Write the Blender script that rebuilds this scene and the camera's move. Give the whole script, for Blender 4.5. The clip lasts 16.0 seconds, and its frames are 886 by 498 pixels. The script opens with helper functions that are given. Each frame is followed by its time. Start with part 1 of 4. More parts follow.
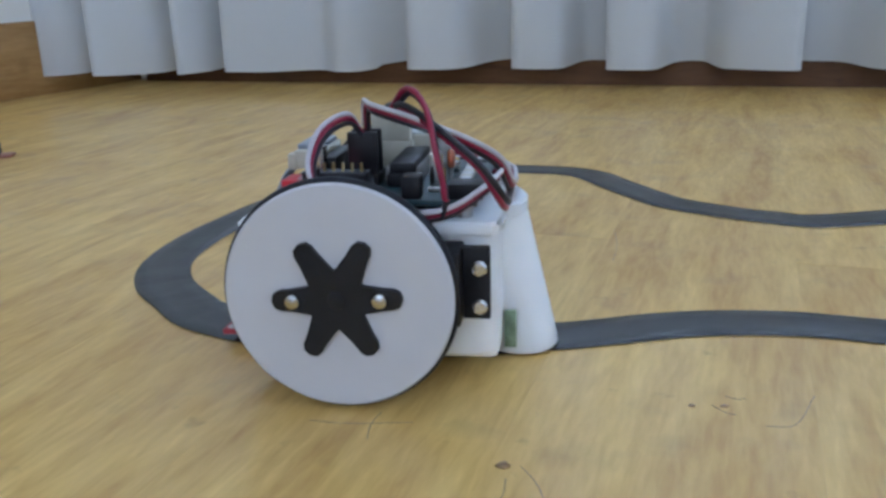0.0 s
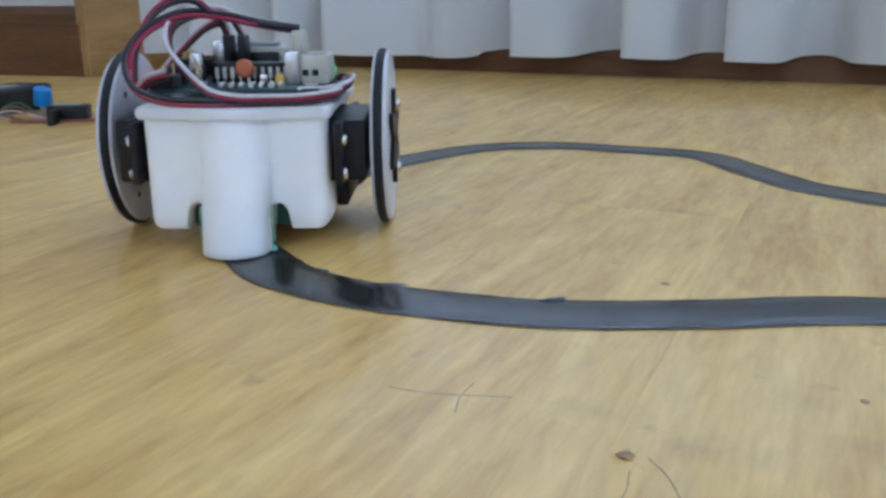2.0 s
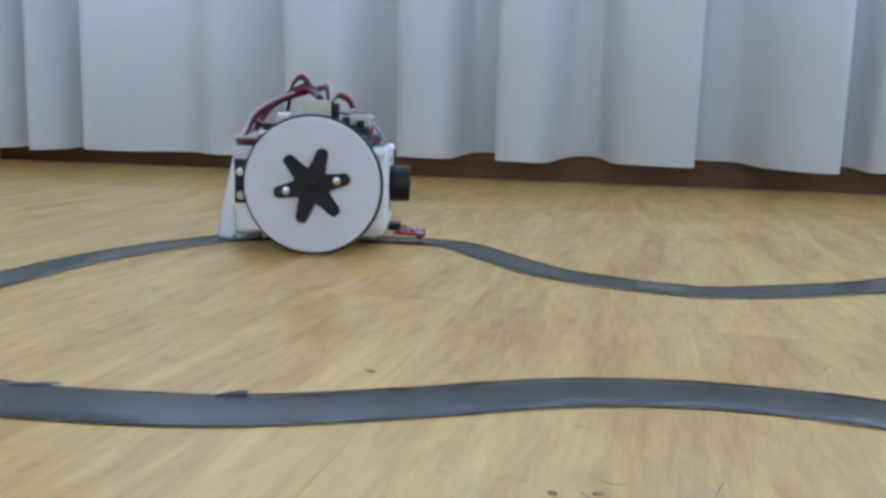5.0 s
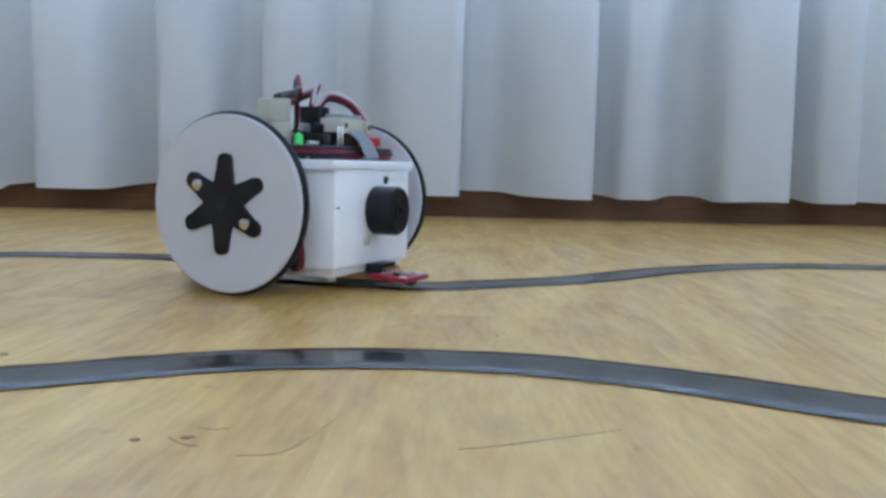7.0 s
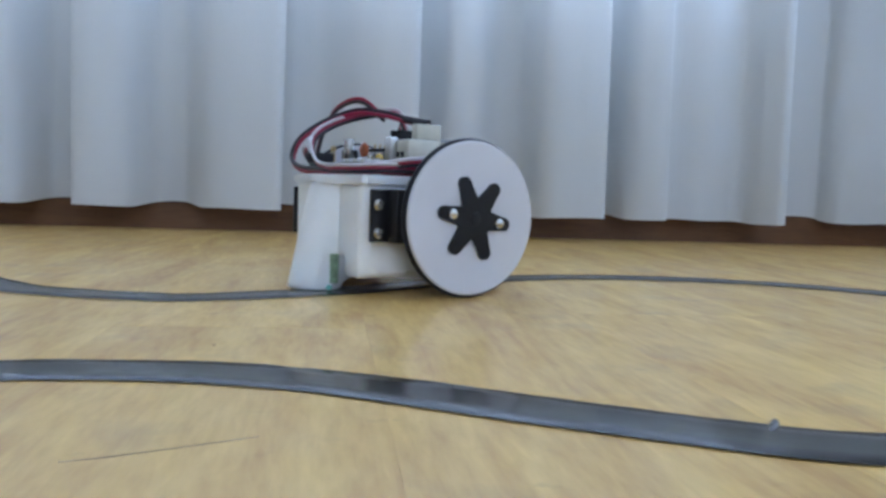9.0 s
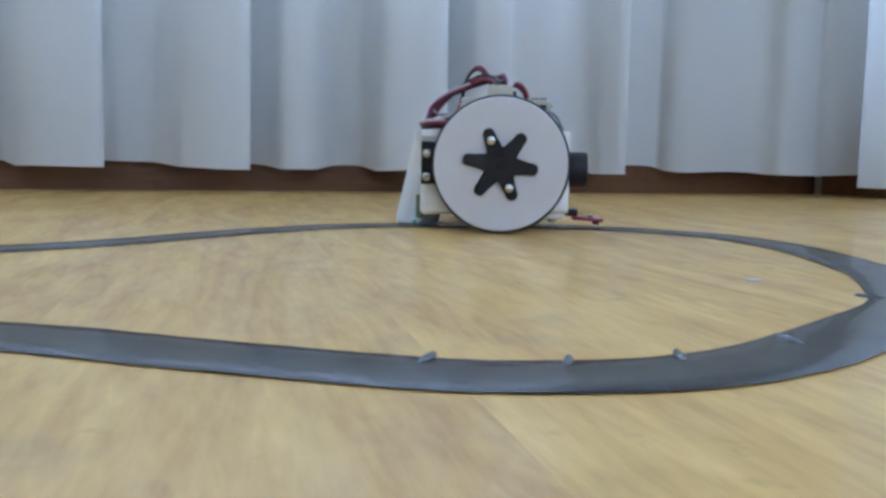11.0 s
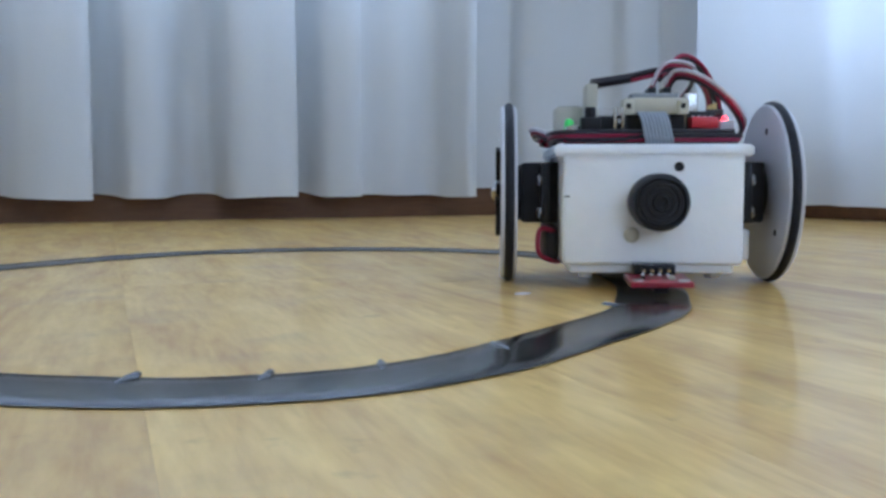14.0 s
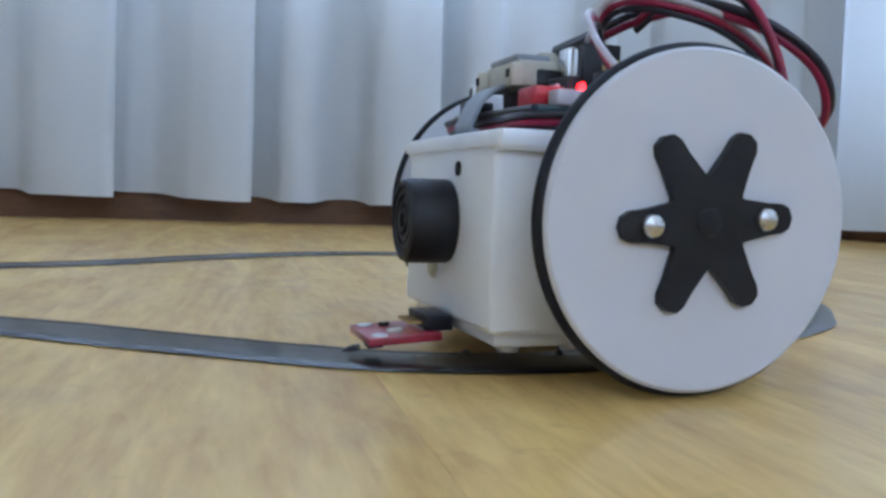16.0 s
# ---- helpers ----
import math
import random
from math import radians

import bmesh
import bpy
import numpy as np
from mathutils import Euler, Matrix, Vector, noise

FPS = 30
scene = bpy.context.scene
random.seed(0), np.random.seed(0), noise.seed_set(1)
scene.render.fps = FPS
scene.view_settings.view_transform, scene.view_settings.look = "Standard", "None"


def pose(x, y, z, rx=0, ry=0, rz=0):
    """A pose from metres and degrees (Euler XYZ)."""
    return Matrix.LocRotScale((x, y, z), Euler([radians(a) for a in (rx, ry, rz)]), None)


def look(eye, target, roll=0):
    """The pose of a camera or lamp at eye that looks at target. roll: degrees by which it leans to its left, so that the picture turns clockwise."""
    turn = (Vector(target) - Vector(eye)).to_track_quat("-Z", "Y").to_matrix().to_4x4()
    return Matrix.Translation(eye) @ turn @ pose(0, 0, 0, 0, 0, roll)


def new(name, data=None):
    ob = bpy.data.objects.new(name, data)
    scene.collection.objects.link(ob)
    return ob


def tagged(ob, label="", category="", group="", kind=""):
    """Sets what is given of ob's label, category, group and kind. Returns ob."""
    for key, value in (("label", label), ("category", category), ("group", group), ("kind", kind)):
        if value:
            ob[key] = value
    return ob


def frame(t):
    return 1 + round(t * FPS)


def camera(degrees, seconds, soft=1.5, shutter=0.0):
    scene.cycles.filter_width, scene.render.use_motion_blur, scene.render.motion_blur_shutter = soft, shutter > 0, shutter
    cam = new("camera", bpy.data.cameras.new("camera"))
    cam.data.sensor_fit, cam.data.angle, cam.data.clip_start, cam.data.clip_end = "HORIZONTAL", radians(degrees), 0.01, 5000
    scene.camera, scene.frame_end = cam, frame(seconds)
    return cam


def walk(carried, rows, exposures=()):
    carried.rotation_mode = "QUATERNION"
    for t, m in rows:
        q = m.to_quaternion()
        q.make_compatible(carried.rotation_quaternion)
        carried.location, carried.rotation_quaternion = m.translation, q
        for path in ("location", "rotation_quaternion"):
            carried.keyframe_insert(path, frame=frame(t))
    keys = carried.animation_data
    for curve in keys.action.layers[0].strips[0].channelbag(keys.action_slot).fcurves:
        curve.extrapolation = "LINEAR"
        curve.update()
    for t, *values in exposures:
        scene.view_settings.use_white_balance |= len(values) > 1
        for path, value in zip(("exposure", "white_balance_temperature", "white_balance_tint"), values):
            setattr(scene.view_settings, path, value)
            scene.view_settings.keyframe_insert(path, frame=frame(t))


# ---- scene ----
cam = camera(53.09, 16.0, soft=3.0)
PATH = [
    (0, (0.5542, 0.0873, 0.1080), (-0.0881, 1.9363, -0.5013), -1.82),
    (0.5, (0.5495, 0.0910, 0.1009), (-0.2447, 1.8689, -0.5400), -2.47),
    (1, (0.5473, 0.0917, 0.1007), (-0.2661, 1.8629, -0.5349), -1.13),
    (1.5, (0.5414, 0.1044, 0.0927), (-0.2835, 1.8997, -0.4542), -0.34),
    (2, (0.5380, 0.1166, 0.0814), (-0.2943, 1.8980, -0.4985), -0.45),
    (2.5, (0.5362, 0.1314, 0.0759), (-0.2664, 1.9531, -0.4134), -1.72),
    (3, (0.5358, 0.1308, 0.0762), (-0.2626, 1.9561, -0.4069), -2.43),
    (3.5, (0.5364, 0.1330, 0.0778), (-0.2064, 1.9988, -0.3338), -1.97),
    (4, (0.5517, 0.1552, 0.0709), (-0.0415, 2.0862, -0.2781), -0.92),
    (4.5, (0.5543, 0.1521, 0.0697), (0.0352, 2.1035, -0.2836), 0.80),
    (6.8, (0.5948, 0.1637, 0.0466), (0.5123, 2.2029, -0.1446), 0.51),
    (7, (0.5974, 0.1635, 0.0448), (0.5590, 2.2043, -0.1459), 1.20),
    (7.5, (0.6048, 0.1573, 0.0435), (0.6195, 2.2010, -0.1167), 2.28),
    (8, (0.6065, 0.1592, 0.0434), (0.7043, 2.2007, -0.1159), 2.53),
    (8.5, (0.6289, 0.1687, 0.0404), (0.7923, 2.2076, -0.0959), 1.84),
    (9, (0.6369, 0.1673, 0.0419), (0.8958, 2.1961, -0.0974), 1.85),
    (9.2, (0.6423, 0.1691, 0.0411), (0.9450, 2.1924, -0.0913), 1.82),
    (11.3, (0.6952, 0.1729, 0.0355), (1.2177, 2.0905, -0.1879), 1.08),
    (11.5, (0.7029, 0.1723, 0.0358), (1.2565, 2.0814, -0.1852), 1.13),
    (12, (0.7079, 0.1706, 0.0357), (1.3129, 2.0657, -0.1706), 0.72),
    (12.5, (0.7100, 0.1672, 0.0355), (1.3629, 2.0481, -0.1545), 0.87),
    (13, (0.7108, 0.1670, 0.0352), (1.3954, 2.0368, -0.1529), 0.51),
    (13.5, (0.7112, 0.1643, 0.0355), (1.4027, 2.0329, -0.1378), 0.34),
    (14, (0.7152, 0.1544, 0.0355), (1.4254, 2.0174, -0.1221), -0.07),
    (14.5, (0.7151, 0.1524, 0.0357), (1.4367, 2.0120, -0.1087), -0.53),
    (15, (0.7089, 0.1426, 0.0356), (1.3252, 2.0406, -0.0977), -0.54),
    (15.5, (0.7036, 0.1349, 0.0350), (1.2832, 2.0446, -0.0948), 0.48),
    (16, (0.6936, 0.1324, 0.0347), (1.1642, 2.1230, -0.1004), 1.99),
]
walk(cam, [(t, look(eye, target, roll)) for t, eye, target, roll in PATH], exposures=[(0, 0.42, 5500, 10), (1, 0.58, 5450, 10), (4.5, 0.54, 5600, 10), (7, 0.58, 5500, 10), (12, 0.56, 5400, 10), (16, 0.55, 5350, 10)])

# robot: seconds, x, y of the axle's middle, heading in degrees
ROBOT = [
    (0, 0.4523, 0.3223, 189.8),
    (0.5, 0.4205, 0.3178, 171.6),
    (1, 0.3873, 0.3275, 155.5),
    (1.5, 0.3666, 0.3464, 129.0),
    (2, 0.3456, 0.3748, 114.2),
    (2.5, 0.3295, 0.4206, 92.2),
    (3, 0.3285, 0.4572, 78.0),
    (3.5, 0.3381, 0.4961, 65.4),
    (4, 0.3511, 0.5250, 47.0),
    (4.5, 0.3756, 0.5517, 26.5),
    (5.3, 0.4280, 0.5620, 4.0),
    (6.1, 0.4870, 0.5400, -26.0),
    (6.8, 0.5288, 0.5054, -30.6),
    (7, 0.5377, 0.4985, -22.6),
    (7.5, 0.5646, 0.4925, -7.5),
    (8, 0.5897, 0.4968, 15.7),
    (8.5, 0.6264, 0.5140, 30.0),
    (9, 0.6690, 0.5449, 27.9),
    (9.2, 0.6836, 0.5499, 29.1),
    (10, 0.7420, 0.5800, 17.0),
    (10.7, 0.7970, 0.5940, -8.0),
    (11.3, 0.8410, 0.5857, -29.7),
    (11.5, 0.8540, 0.5783, -34.6),
    (12, 0.8797, 0.5615, -49.1),
    (12.5, 0.8955, 0.5321, -68.2),
    (13, 0.9041, 0.5012, -82.5),
    (13.5, 0.9026, 0.4628, -97.0),
    (14, 0.8874, 0.4176, -114.0),
    (14.5, 0.8652, 0.3821, -126.6),
    (15, 0.8359, 0.3533, -137.8),
    (15.5, 0.7980, 0.3235, -156.6),
    (16, 0.7676, 0.3168, -175.0),
]
# roll of each wheel in degrees, every quarter of a second
SPIN_LEFT = [2, 53, 105, 138, 170, 214, 257, 296, 340, 401, 461, 507, 548, 593, 639, 682, 725, 772, 820, 861, 901, 940, 987, 1039, 1090, 1133, 1173, 1202, 1213, 1232, 1251, 1255, 1261, 1282, 1313, 1361, 1409, 1441, 1478, 1521, 1566, 1615, 1666, 1715, 1764, 1811, 1855, 1894, 1932, 1976, 2021, 2061, 2101, 2145, 2193, 2249, 2306, 2355, 2402, 2446, 2494, 2553, 2610, 2659, 2704]
SPIN_RIGHT = [-45, -27, -9, 14, 34, 41, 47, 66, 90, 107, 124, 149, 174, 207, 238, 252, 263, 283, 305, 326, 348, 370, 390, 413, 439, 467, 498, 533, 573, 617, 660, 700, 742, 781, 822, 867, 909, 950, 986, 1018, 1048, 1076, 1102, 1125, 1148, 1171, 1195, 1216, 1234, 1255, 1276, 1305, 1335, 1352, 1373, 1404, 1436, 1466, 1495, 1525, 1555, 1588, 1616, 1633, 1646]

# the east wall meets the north wall at a slightly open angle; its own axes run along it and outwards
EAST = pose(1.262, 0.945, 0, 0, 0, -78.5)

# ---- light ----
SUN_ROT, SUN_ELEV = radians(20), radians(38)
world = bpy.data.worlds.new("world")
scene.world = world
world.use_nodes = True
wn = world.node_tree.nodes
sky = wn.new("ShaderNodeTexSky")
sky.sky_type, sky.sun_disc, sky.sun_elevation, sky.sun_rotation = "NISHITA", False, SUN_ELEV, SUN_ROT
wn["Background"].inputs["Strength"].default_value = 0.12
world.node_tree.links.new(sky.outputs["Color"], wn["Background"].inputs["Color"])


def area(name, m, sx, sy, watts, color):
    data = bpy.data.lights.new(name, "AREA")
    data.shape, data.size, data.size_y, data.energy, data.color = "RECTANGLE", sx, sy, watts, color
    ob = new(name, data)
    ob.matrix_world = m
    return ob


# daylight in the window openings: the wide one to the east and the one behind the north curtain
area("window_light_east", EAST @ pose(0.80, 0.36, 1.20, -90, 0, 0), 1.5, 2.1, 38, (0.72, 0.82, 1.0))
area("window_light_north", look((0.48, 1.34, 1.30), (0.48, 0.0, 1.10)), 1.15, 1.9, 42, (0.71, 0.82, 1.0))
area("window_light_south", look((0.75, -2.72, 1.45), (0.75, 0.0, 1.00)), 2.2, 1.5, 16, (0.82, 0.89, 1.0))


# ---- materials ----
def mat(name, color, rough=0.5, metal=0.0, vary=0.12, scale=60.0, bump=0.0, bump_scale=400.0, coat=0.0, spec=0.5,
        sss=0.0, glow=None, watts=0.0, trans=0.0):
    m = bpy.data.materials.new(name)
    m.use_nodes = True
    nt = m.node_tree
    b = nt.nodes["Principled BSDF"]
    b.inputs["Roughness"].default_value = rough
    b.inputs["Metallic"].default_value = metal
    b.inputs["Coat Weight"].default_value = coat
    b.inputs["Specular IOR Level"].default_value = spec
    b.inputs["Transmission Weight"].default_value = trans
    if sss:
        b.inputs["Subsurface Weight"].default_value = sss
        b.inputs["Subsurface Radius"].default_value = (1, 0.9, 0.8)
        b.inputs["Subsurface Scale"].default_value = 0.008
    geo = nt.nodes.new("ShaderNodeTexCoord")
    n1 = nt.nodes.new("ShaderNodeTexNoise")
    n1.inputs["Scale"].default_value, n1.inputs["Detail"].default_value = scale, 5
    nt.links.new(geo.outputs["Object"], n1.inputs["Vector"])
    ramp = nt.nodes.new("ShaderNodeMapRange")
    ramp.inputs["From Min"].default_value, ramp.inputs["From Max"].default_value = 0.3, 0.7
    ramp.inputs["To Min"].default_value, ramp.inputs["To Max"].default_value = 1 - vary, 1 + vary * 0.5
    nt.links.new(n1.outputs["Fac"], ramp.inputs["Value"])
    mix = nt.nodes.new("ShaderNodeMix")
    mix.data_type, mix.blend_type = "RGBA", "MULTIPLY"
    mix.inputs["Factor"].default_value = 1.0
    mix.inputs["A"].default_value = (*color, 1)
    nt.links.new(ramp.outputs["Result"], mix.inputs["B"])
    nt.links.new(mix.outputs["Result"], b.inputs["Base Color"])
    if bump:
        n2 = nt.nodes.new("ShaderNodeTexNoise")
        n2.inputs["Scale"].default_value, n2.inputs["Detail"].default_value = bump_scale, 4
        nt.links.new(geo.outputs["Object"], n2.inputs["Vector"])
        bp = nt.nodes.new("ShaderNodeBump")
        bp.inputs["Strength"].default_value, bp.inputs["Distance"].default_value = bump, 0.0006
        nt.links.new(n2.outputs["Fac"], bp.inputs["Height"])
        nt.links.new(bp.outputs["Normal"], b.inputs["Normal"])
    if glow:
        b.inputs["Emission Color"].default_value = (*glow, 1)
        b.inputs["Emission Strength"].default_value = watts
    return m


def wood(name, dark, light, rough, coat, along="Y", grain=1.0):
    """Boards with grain along one axis; each board shifts the pattern and tone by its own random number."""
    m = bpy.data.materials.new(name)
    m.use_nodes = True
    nt = m.node_tree
    N, Lk = nt.nodes, nt.links
    b = N["Principled BSDF"]
    geo = N.new("ShaderNodeTexCoord")
    info = N.new("ShaderNodeObjectInfo")
    rnd = N.new("ShaderNodeVectorMath")
    rnd.operation = "SCALE"
    rnd.inputs[0].default_value = (13.7, 7.3, 5.1)
    Lk.new(info.outputs["Random"], rnd.inputs["Scale"])
    add = N.new("ShaderNodeVectorMath")
    Lk.new(geo.outputs["Object"], add.inputs[0])
    Lk.new(rnd.outputs["Vector"], add.inputs[1])

    def mapped(sx, sy, sz):
        mp = N.new("ShaderNodeMapping")
        mp.inputs["Scale"].default_value = (sx, sy, sz)
        Lk.new(add.outputs["Vector"], mp.inputs["Vector"])
        return mp

    long = 0.16
    sc = {"Y": (1, long, 1), "X": (long, 1, 1), "Z": (1, 1, long)}[along]

    def tex(k, detail, dist=0.0):
        mp = mapped(*(k * s for s in sc))
        n = N.new("ShaderNodeTexNoise")
        n.inputs["Scale"].default_value, n.inputs["Detail"].default_value = 1.0, detail
        n.inputs["Distortion"].default_value = dist
        Lk.new(mp.outputs["Vector"], n.inputs["Vector"])
        return n

    fine, mid, broad = tex(520 * grain, 6, 0.3), tex(120 * grain, 5, 1.6), tex(30 * grain, 4, 2.2)
    spot = N.new("ShaderNodeTexNoise")
    spot.inputs["Scale"].default_value, spot.inputs["Detail"].default_value = 38, 4
    Lk.new(add.outputs["Vector"], spot.inputs["Vector"])
    s1 = N.new("ShaderNodeMath")
    s1.operation = "MULTIPLY_ADD"
    s1.inputs[1].default_value = 0.30
    Lk.new(mid.outputs["Fac"], s1.inputs[0])
    s2 = N.new("ShaderNodeMath")
    s2.operation = "MULTIPLY_ADD"
    s2.inputs[1].default_value = 0.24
    Lk.new(fine.outputs["Fac"], s2.inputs[0])
    Lk.new(s2.outputs["Value"], s1.inputs[2])
    s2.inputs[2].default_value = 0.0
    s3 = N.new("ShaderNodeMath")
    s3.operation = "MULTIPLY_ADD"
    s3.inputs[1].default_value = 0.46
    Lk.new(broad.outputs["Fac"], s3.inputs[0])
    Lk.new(s1.outputs["Value"], s3.inputs[2])
    ramp = N.new("ShaderNodeValToRGB")
    ramp.color_ramp.elements[0].position, ramp.color_ramp.elements[0].color = 0.34, (*dark, 1)
    ramp.color_ramp.elements[1].position, ramp.color_ramp.elements[1].color = 0.66, (*light, 1)
    Lk.new(s3.outputs["Value"], ramp.inputs["Fac"])
    tone = N.new("ShaderNodeMapRange")
    tone.inputs["To Min"].default_value, tone.inputs["To Max"].default_value = 0.96, 1.04
    Lk.new(info.outputs["Random"], tone.inputs["Value"])
    stain = N.new("ShaderNodeMapRange")
    stain.inputs["From Min"].default_value, stain.inputs["From Max"].default_value = 0.30, 0.42
    stain.inputs["To Min"].default_value, stain.inputs["To Max"].default_value = 0.86, 1.0
    Lk.new(spot.outputs["Fac"], stain.inputs["Value"])
    fleck = N.new("ShaderNodeTexNoise")
    fleck.inputs["Scale"].default_value, fleck.inputs["Detail"].default_value = 95, 3
    Lk.new(add.outputs["Vector"], fleck.inputs["Vector"])
    dirt = N.new("ShaderNodeMapRange")
    dirt.inputs["From Min"].default_value, dirt.inputs["From Max"].default_value = 0.24, 0.33
    dirt.inputs["To Min"].default_value, dirt.inputs["To Max"].default_value = 0.80, 1.0
    Lk.new(fleck.outputs["Fac"], dirt.inputs["Value"])
    worn = N.new("ShaderNodeMath")
    worn.operation = "MULTIPLY"
    Lk.new(stain.outputs["Result"], worn.inputs[0])
    Lk.new(dirt.outputs["Result"], worn.inputs[1])
    mul = N.new("ShaderNodeMath")
    mul.operation = "MULTIPLY"
    Lk.new(tone.outputs["Result"], mul.inputs[0])
    Lk.new(worn.outputs["Value"], mul.inputs[1])
    mix = N.new("ShaderNodeMix")
    mix.data_type, mix.blend_type = "RGBA", "MULTIPLY"
    mix.inputs["Factor"].default_value = 1.0
    Lk.new(ramp.outputs["Color"], mix.inputs["A"])
    Lk.new(mul.outputs["Value"], mix.inputs["B"])
    Lk.new(mix.outputs["Result"], b.inputs["Base Color"])
    rr = N.new("ShaderNodeMapRange")
    rr.inputs["To Min"].default_value, rr.inputs["To Max"].default_value = rough - 0.08, rough + 0.12
    Lk.new(spot.outputs["Fac"], rr.inputs["Value"])
    Lk.new(rr.outputs["Result"], b.inputs["Roughness"])
    b.inputs["Coat Weight"].default_value = coat
    b.inputs["Coat Roughness"].default_value = 0.10
    b.inputs["Specular IOR Level"].default_value = 0.32
    bp = N.new("ShaderNodeBump")
    bp.inputs["Strength"].default_value, bp.inputs["Distance"].default_value = 0.14, 0.0007
    Lk.new(s1.outputs["Value"], bp.inputs["Height"])
    Lk.new(bp.outputs["Normal"], b.inputs["Normal"])
    return m


def cloth(name, color):
    m = bpy.data.materials.new(name)
    m.use_nodes = True
    nt = m.node_tree
    N, Lk = nt.nodes, nt.links
    out = N["Material Output"]
    b = N["Principled BSDF"]
    b.inputs["Base Color"].default_value = (*color, 1)
    b.inputs["Roughness"].default_value = 0.95
    b.inputs["Specular IOR Level"].default_value = 0.1
    b.inputs["Sheen Weight"].default_value = 0.1
    tc = N.new("ShaderNodeTexCoord")
    w = N.new("ShaderNodeTexNoise")
    w.inputs["Scale"].default_value, w.inputs["Detail"].default_value = 9, 4
    Lk.new(tc.outputs["Object"], w.inputs["Vector"])
    fine = N.new("ShaderNodeTexNoise")
    fine.inputs["Scale"].default_value = 900
    Lk.new(tc.outputs["Object"], fine.inputs["Vector"])
    addh = N.new("ShaderNodeMath")
    addh.operation = "MULTIPLY_ADD"
    addh.inputs[1].default_value = 6.0
    Lk.new(w.outputs["Fac"], addh.inputs[0])
    Lk.new(fine.outputs["Fac"], addh.inputs[2])
    bp = N.new("ShaderNodeBump")
    bp.inputs["Strength"].default_value, bp.inputs["Distance"].default_value = 0.35, 0.0012
    Lk.new(addh.outputs["Value"], bp.inputs["Height"])
    Lk.new(bp.outputs["Normal"], b.inputs["Normal"])
    tr = N.new("ShaderNodeBsdfTranslucent")
    tr.inputs["Color"].default_value = (color[0] * 0.98, color[1], color[2] * 1.02, 1)
    mx = N.new("ShaderNodeMixShader")
    mx.inputs["Fac"].default_value = 0.30
    Lk.new(b.outputs["BSDF"], mx.inputs[1])
    Lk.new(tr.outputs["BSDF"], mx.inputs[2])
    Lk.new(mx.outputs["Shader"], out.inputs["Surface"])
    return m


OAK = wood("varnished_oak", (0.50, 0.280, 0.064), (0.81, 0.550, 0.172), 0.48, 0.42)
SKIRT = wood("brown_skirting_wood", (0.082, 0.034, 0.013), (0.17, 0.076, 0.029), 0.42, 0.15, along="X", grain=0.7)
# skirting wood lightened to hold the window light that falls on the return
LIT_SKIRT = wood("window_lit_skirting_wood", (0.28, 0.15, 0.05), (0.45, 0.27, 0.10), 0.45, 0.1, along="X", grain=0.7)
PAINT = mat("cream_wall_paint", (0.80, 0.785, 0.74), 0.85, vary=0.05, scale=4, bump=0.25, bump_scale=120)
# the wall paint again, darkened for the shade beside the curtain
SHADED_PAINT = mat("shaded_wall_paint", (0.56, 0.555, 0.53), 0.85, vary=0.06, scale=4, bump=0.25, bump_scale=120)
CEIL = mat("white_ceiling_paint", (0.86, 0.86, 0.85), 0.9, vary=0.03, scale=3)
CLOTH = cloth("white_curtain_cloth", (0.74, 0.755, 0.765))
FRAME = mat("white_window_lacquer", (0.78, 0.78, 0.77), 0.4, vary=0.04, scale=10)
TAPE = mat("black_vinyl_tape", (0.027, 0.026, 0.024), 0.17, vary=0.45, scale=38, bump=0.08, bump_scale=160, spec=0.4)
TAPE_DULL = mat("scuffed_vinyl_tape", (0.075, 0.080, 0.09), 0.16, vary=0.4, scale=300, bump=0.3, coat=0.6)
WHITE = mat("white_printed_plastic", (0.90, 0.915, 0.93), 0.45, vary=0.04, scale=90, bump=0.18, bump_scale=700, sss=0.6)
DISC = mat("white_wheel_plastic", (0.62, 0.62, 0.66), 0.36, vary=0.03, scale=70, bump=0.06, bump_scale=500, sss=0.1)
RUBBER = mat("black_rubber", (0.013, 0.014, 0.020), 0.55, vary=0.25, scale=200, bump=0.2, spec=0.3)
BLACK = mat("black_plastic", (0.013, 0.013, 0.016), 0.42, vary=0.25, scale=150, bump=0.12, spec=0.3)
GLOSS = mat("glossy_black_plastic", (0.012, 0.012, 0.014), 0.16, vary=0.2, scale=100)
STEEL = mat("bright_steel", (0.58, 0.57, 0.55), 0.25, metal=1.0, vary=0.15, scale=400)
TIN = mat("dull_tin", (0.60, 0.60, 0.60), 0.38, metal=0.9, vary=0.15, scale=300)
PCB = mat("dark_green_circuit_board", (0.020, 0.050, 0.060), 0.40, vary=0.35, scale=260, bump=0.2, bump_scale=900)
GREEN_PCB = mat("green_circuit_board", (0.030, 0.11, 0.065), 0.4, vary=0.3, scale=300)
PALE_PCB = mat("pale_green_board_edge", (0.26, 0.36, 0.24), 0.45, vary=0.5, scale=260)
RED_PCB = mat("red_circuit_board", (0.32, 0.014, 0.032), 0.30, vary=0.25, scale=350, coat=0.3)
GREY = mat("grey_connector_plastic", (0.38, 0.39, 0.37), 0.5, vary=0.1, scale=200)
CREAM = mat("cream_connector_plastic", (0.54, 0.52, 0.43), 0.45, vary=0.08, scale=200)
RIBBON = mat("grey_ribbon_cable", (0.29, 0.32, 0.36), 0.5, vary=0.12, scale=300)
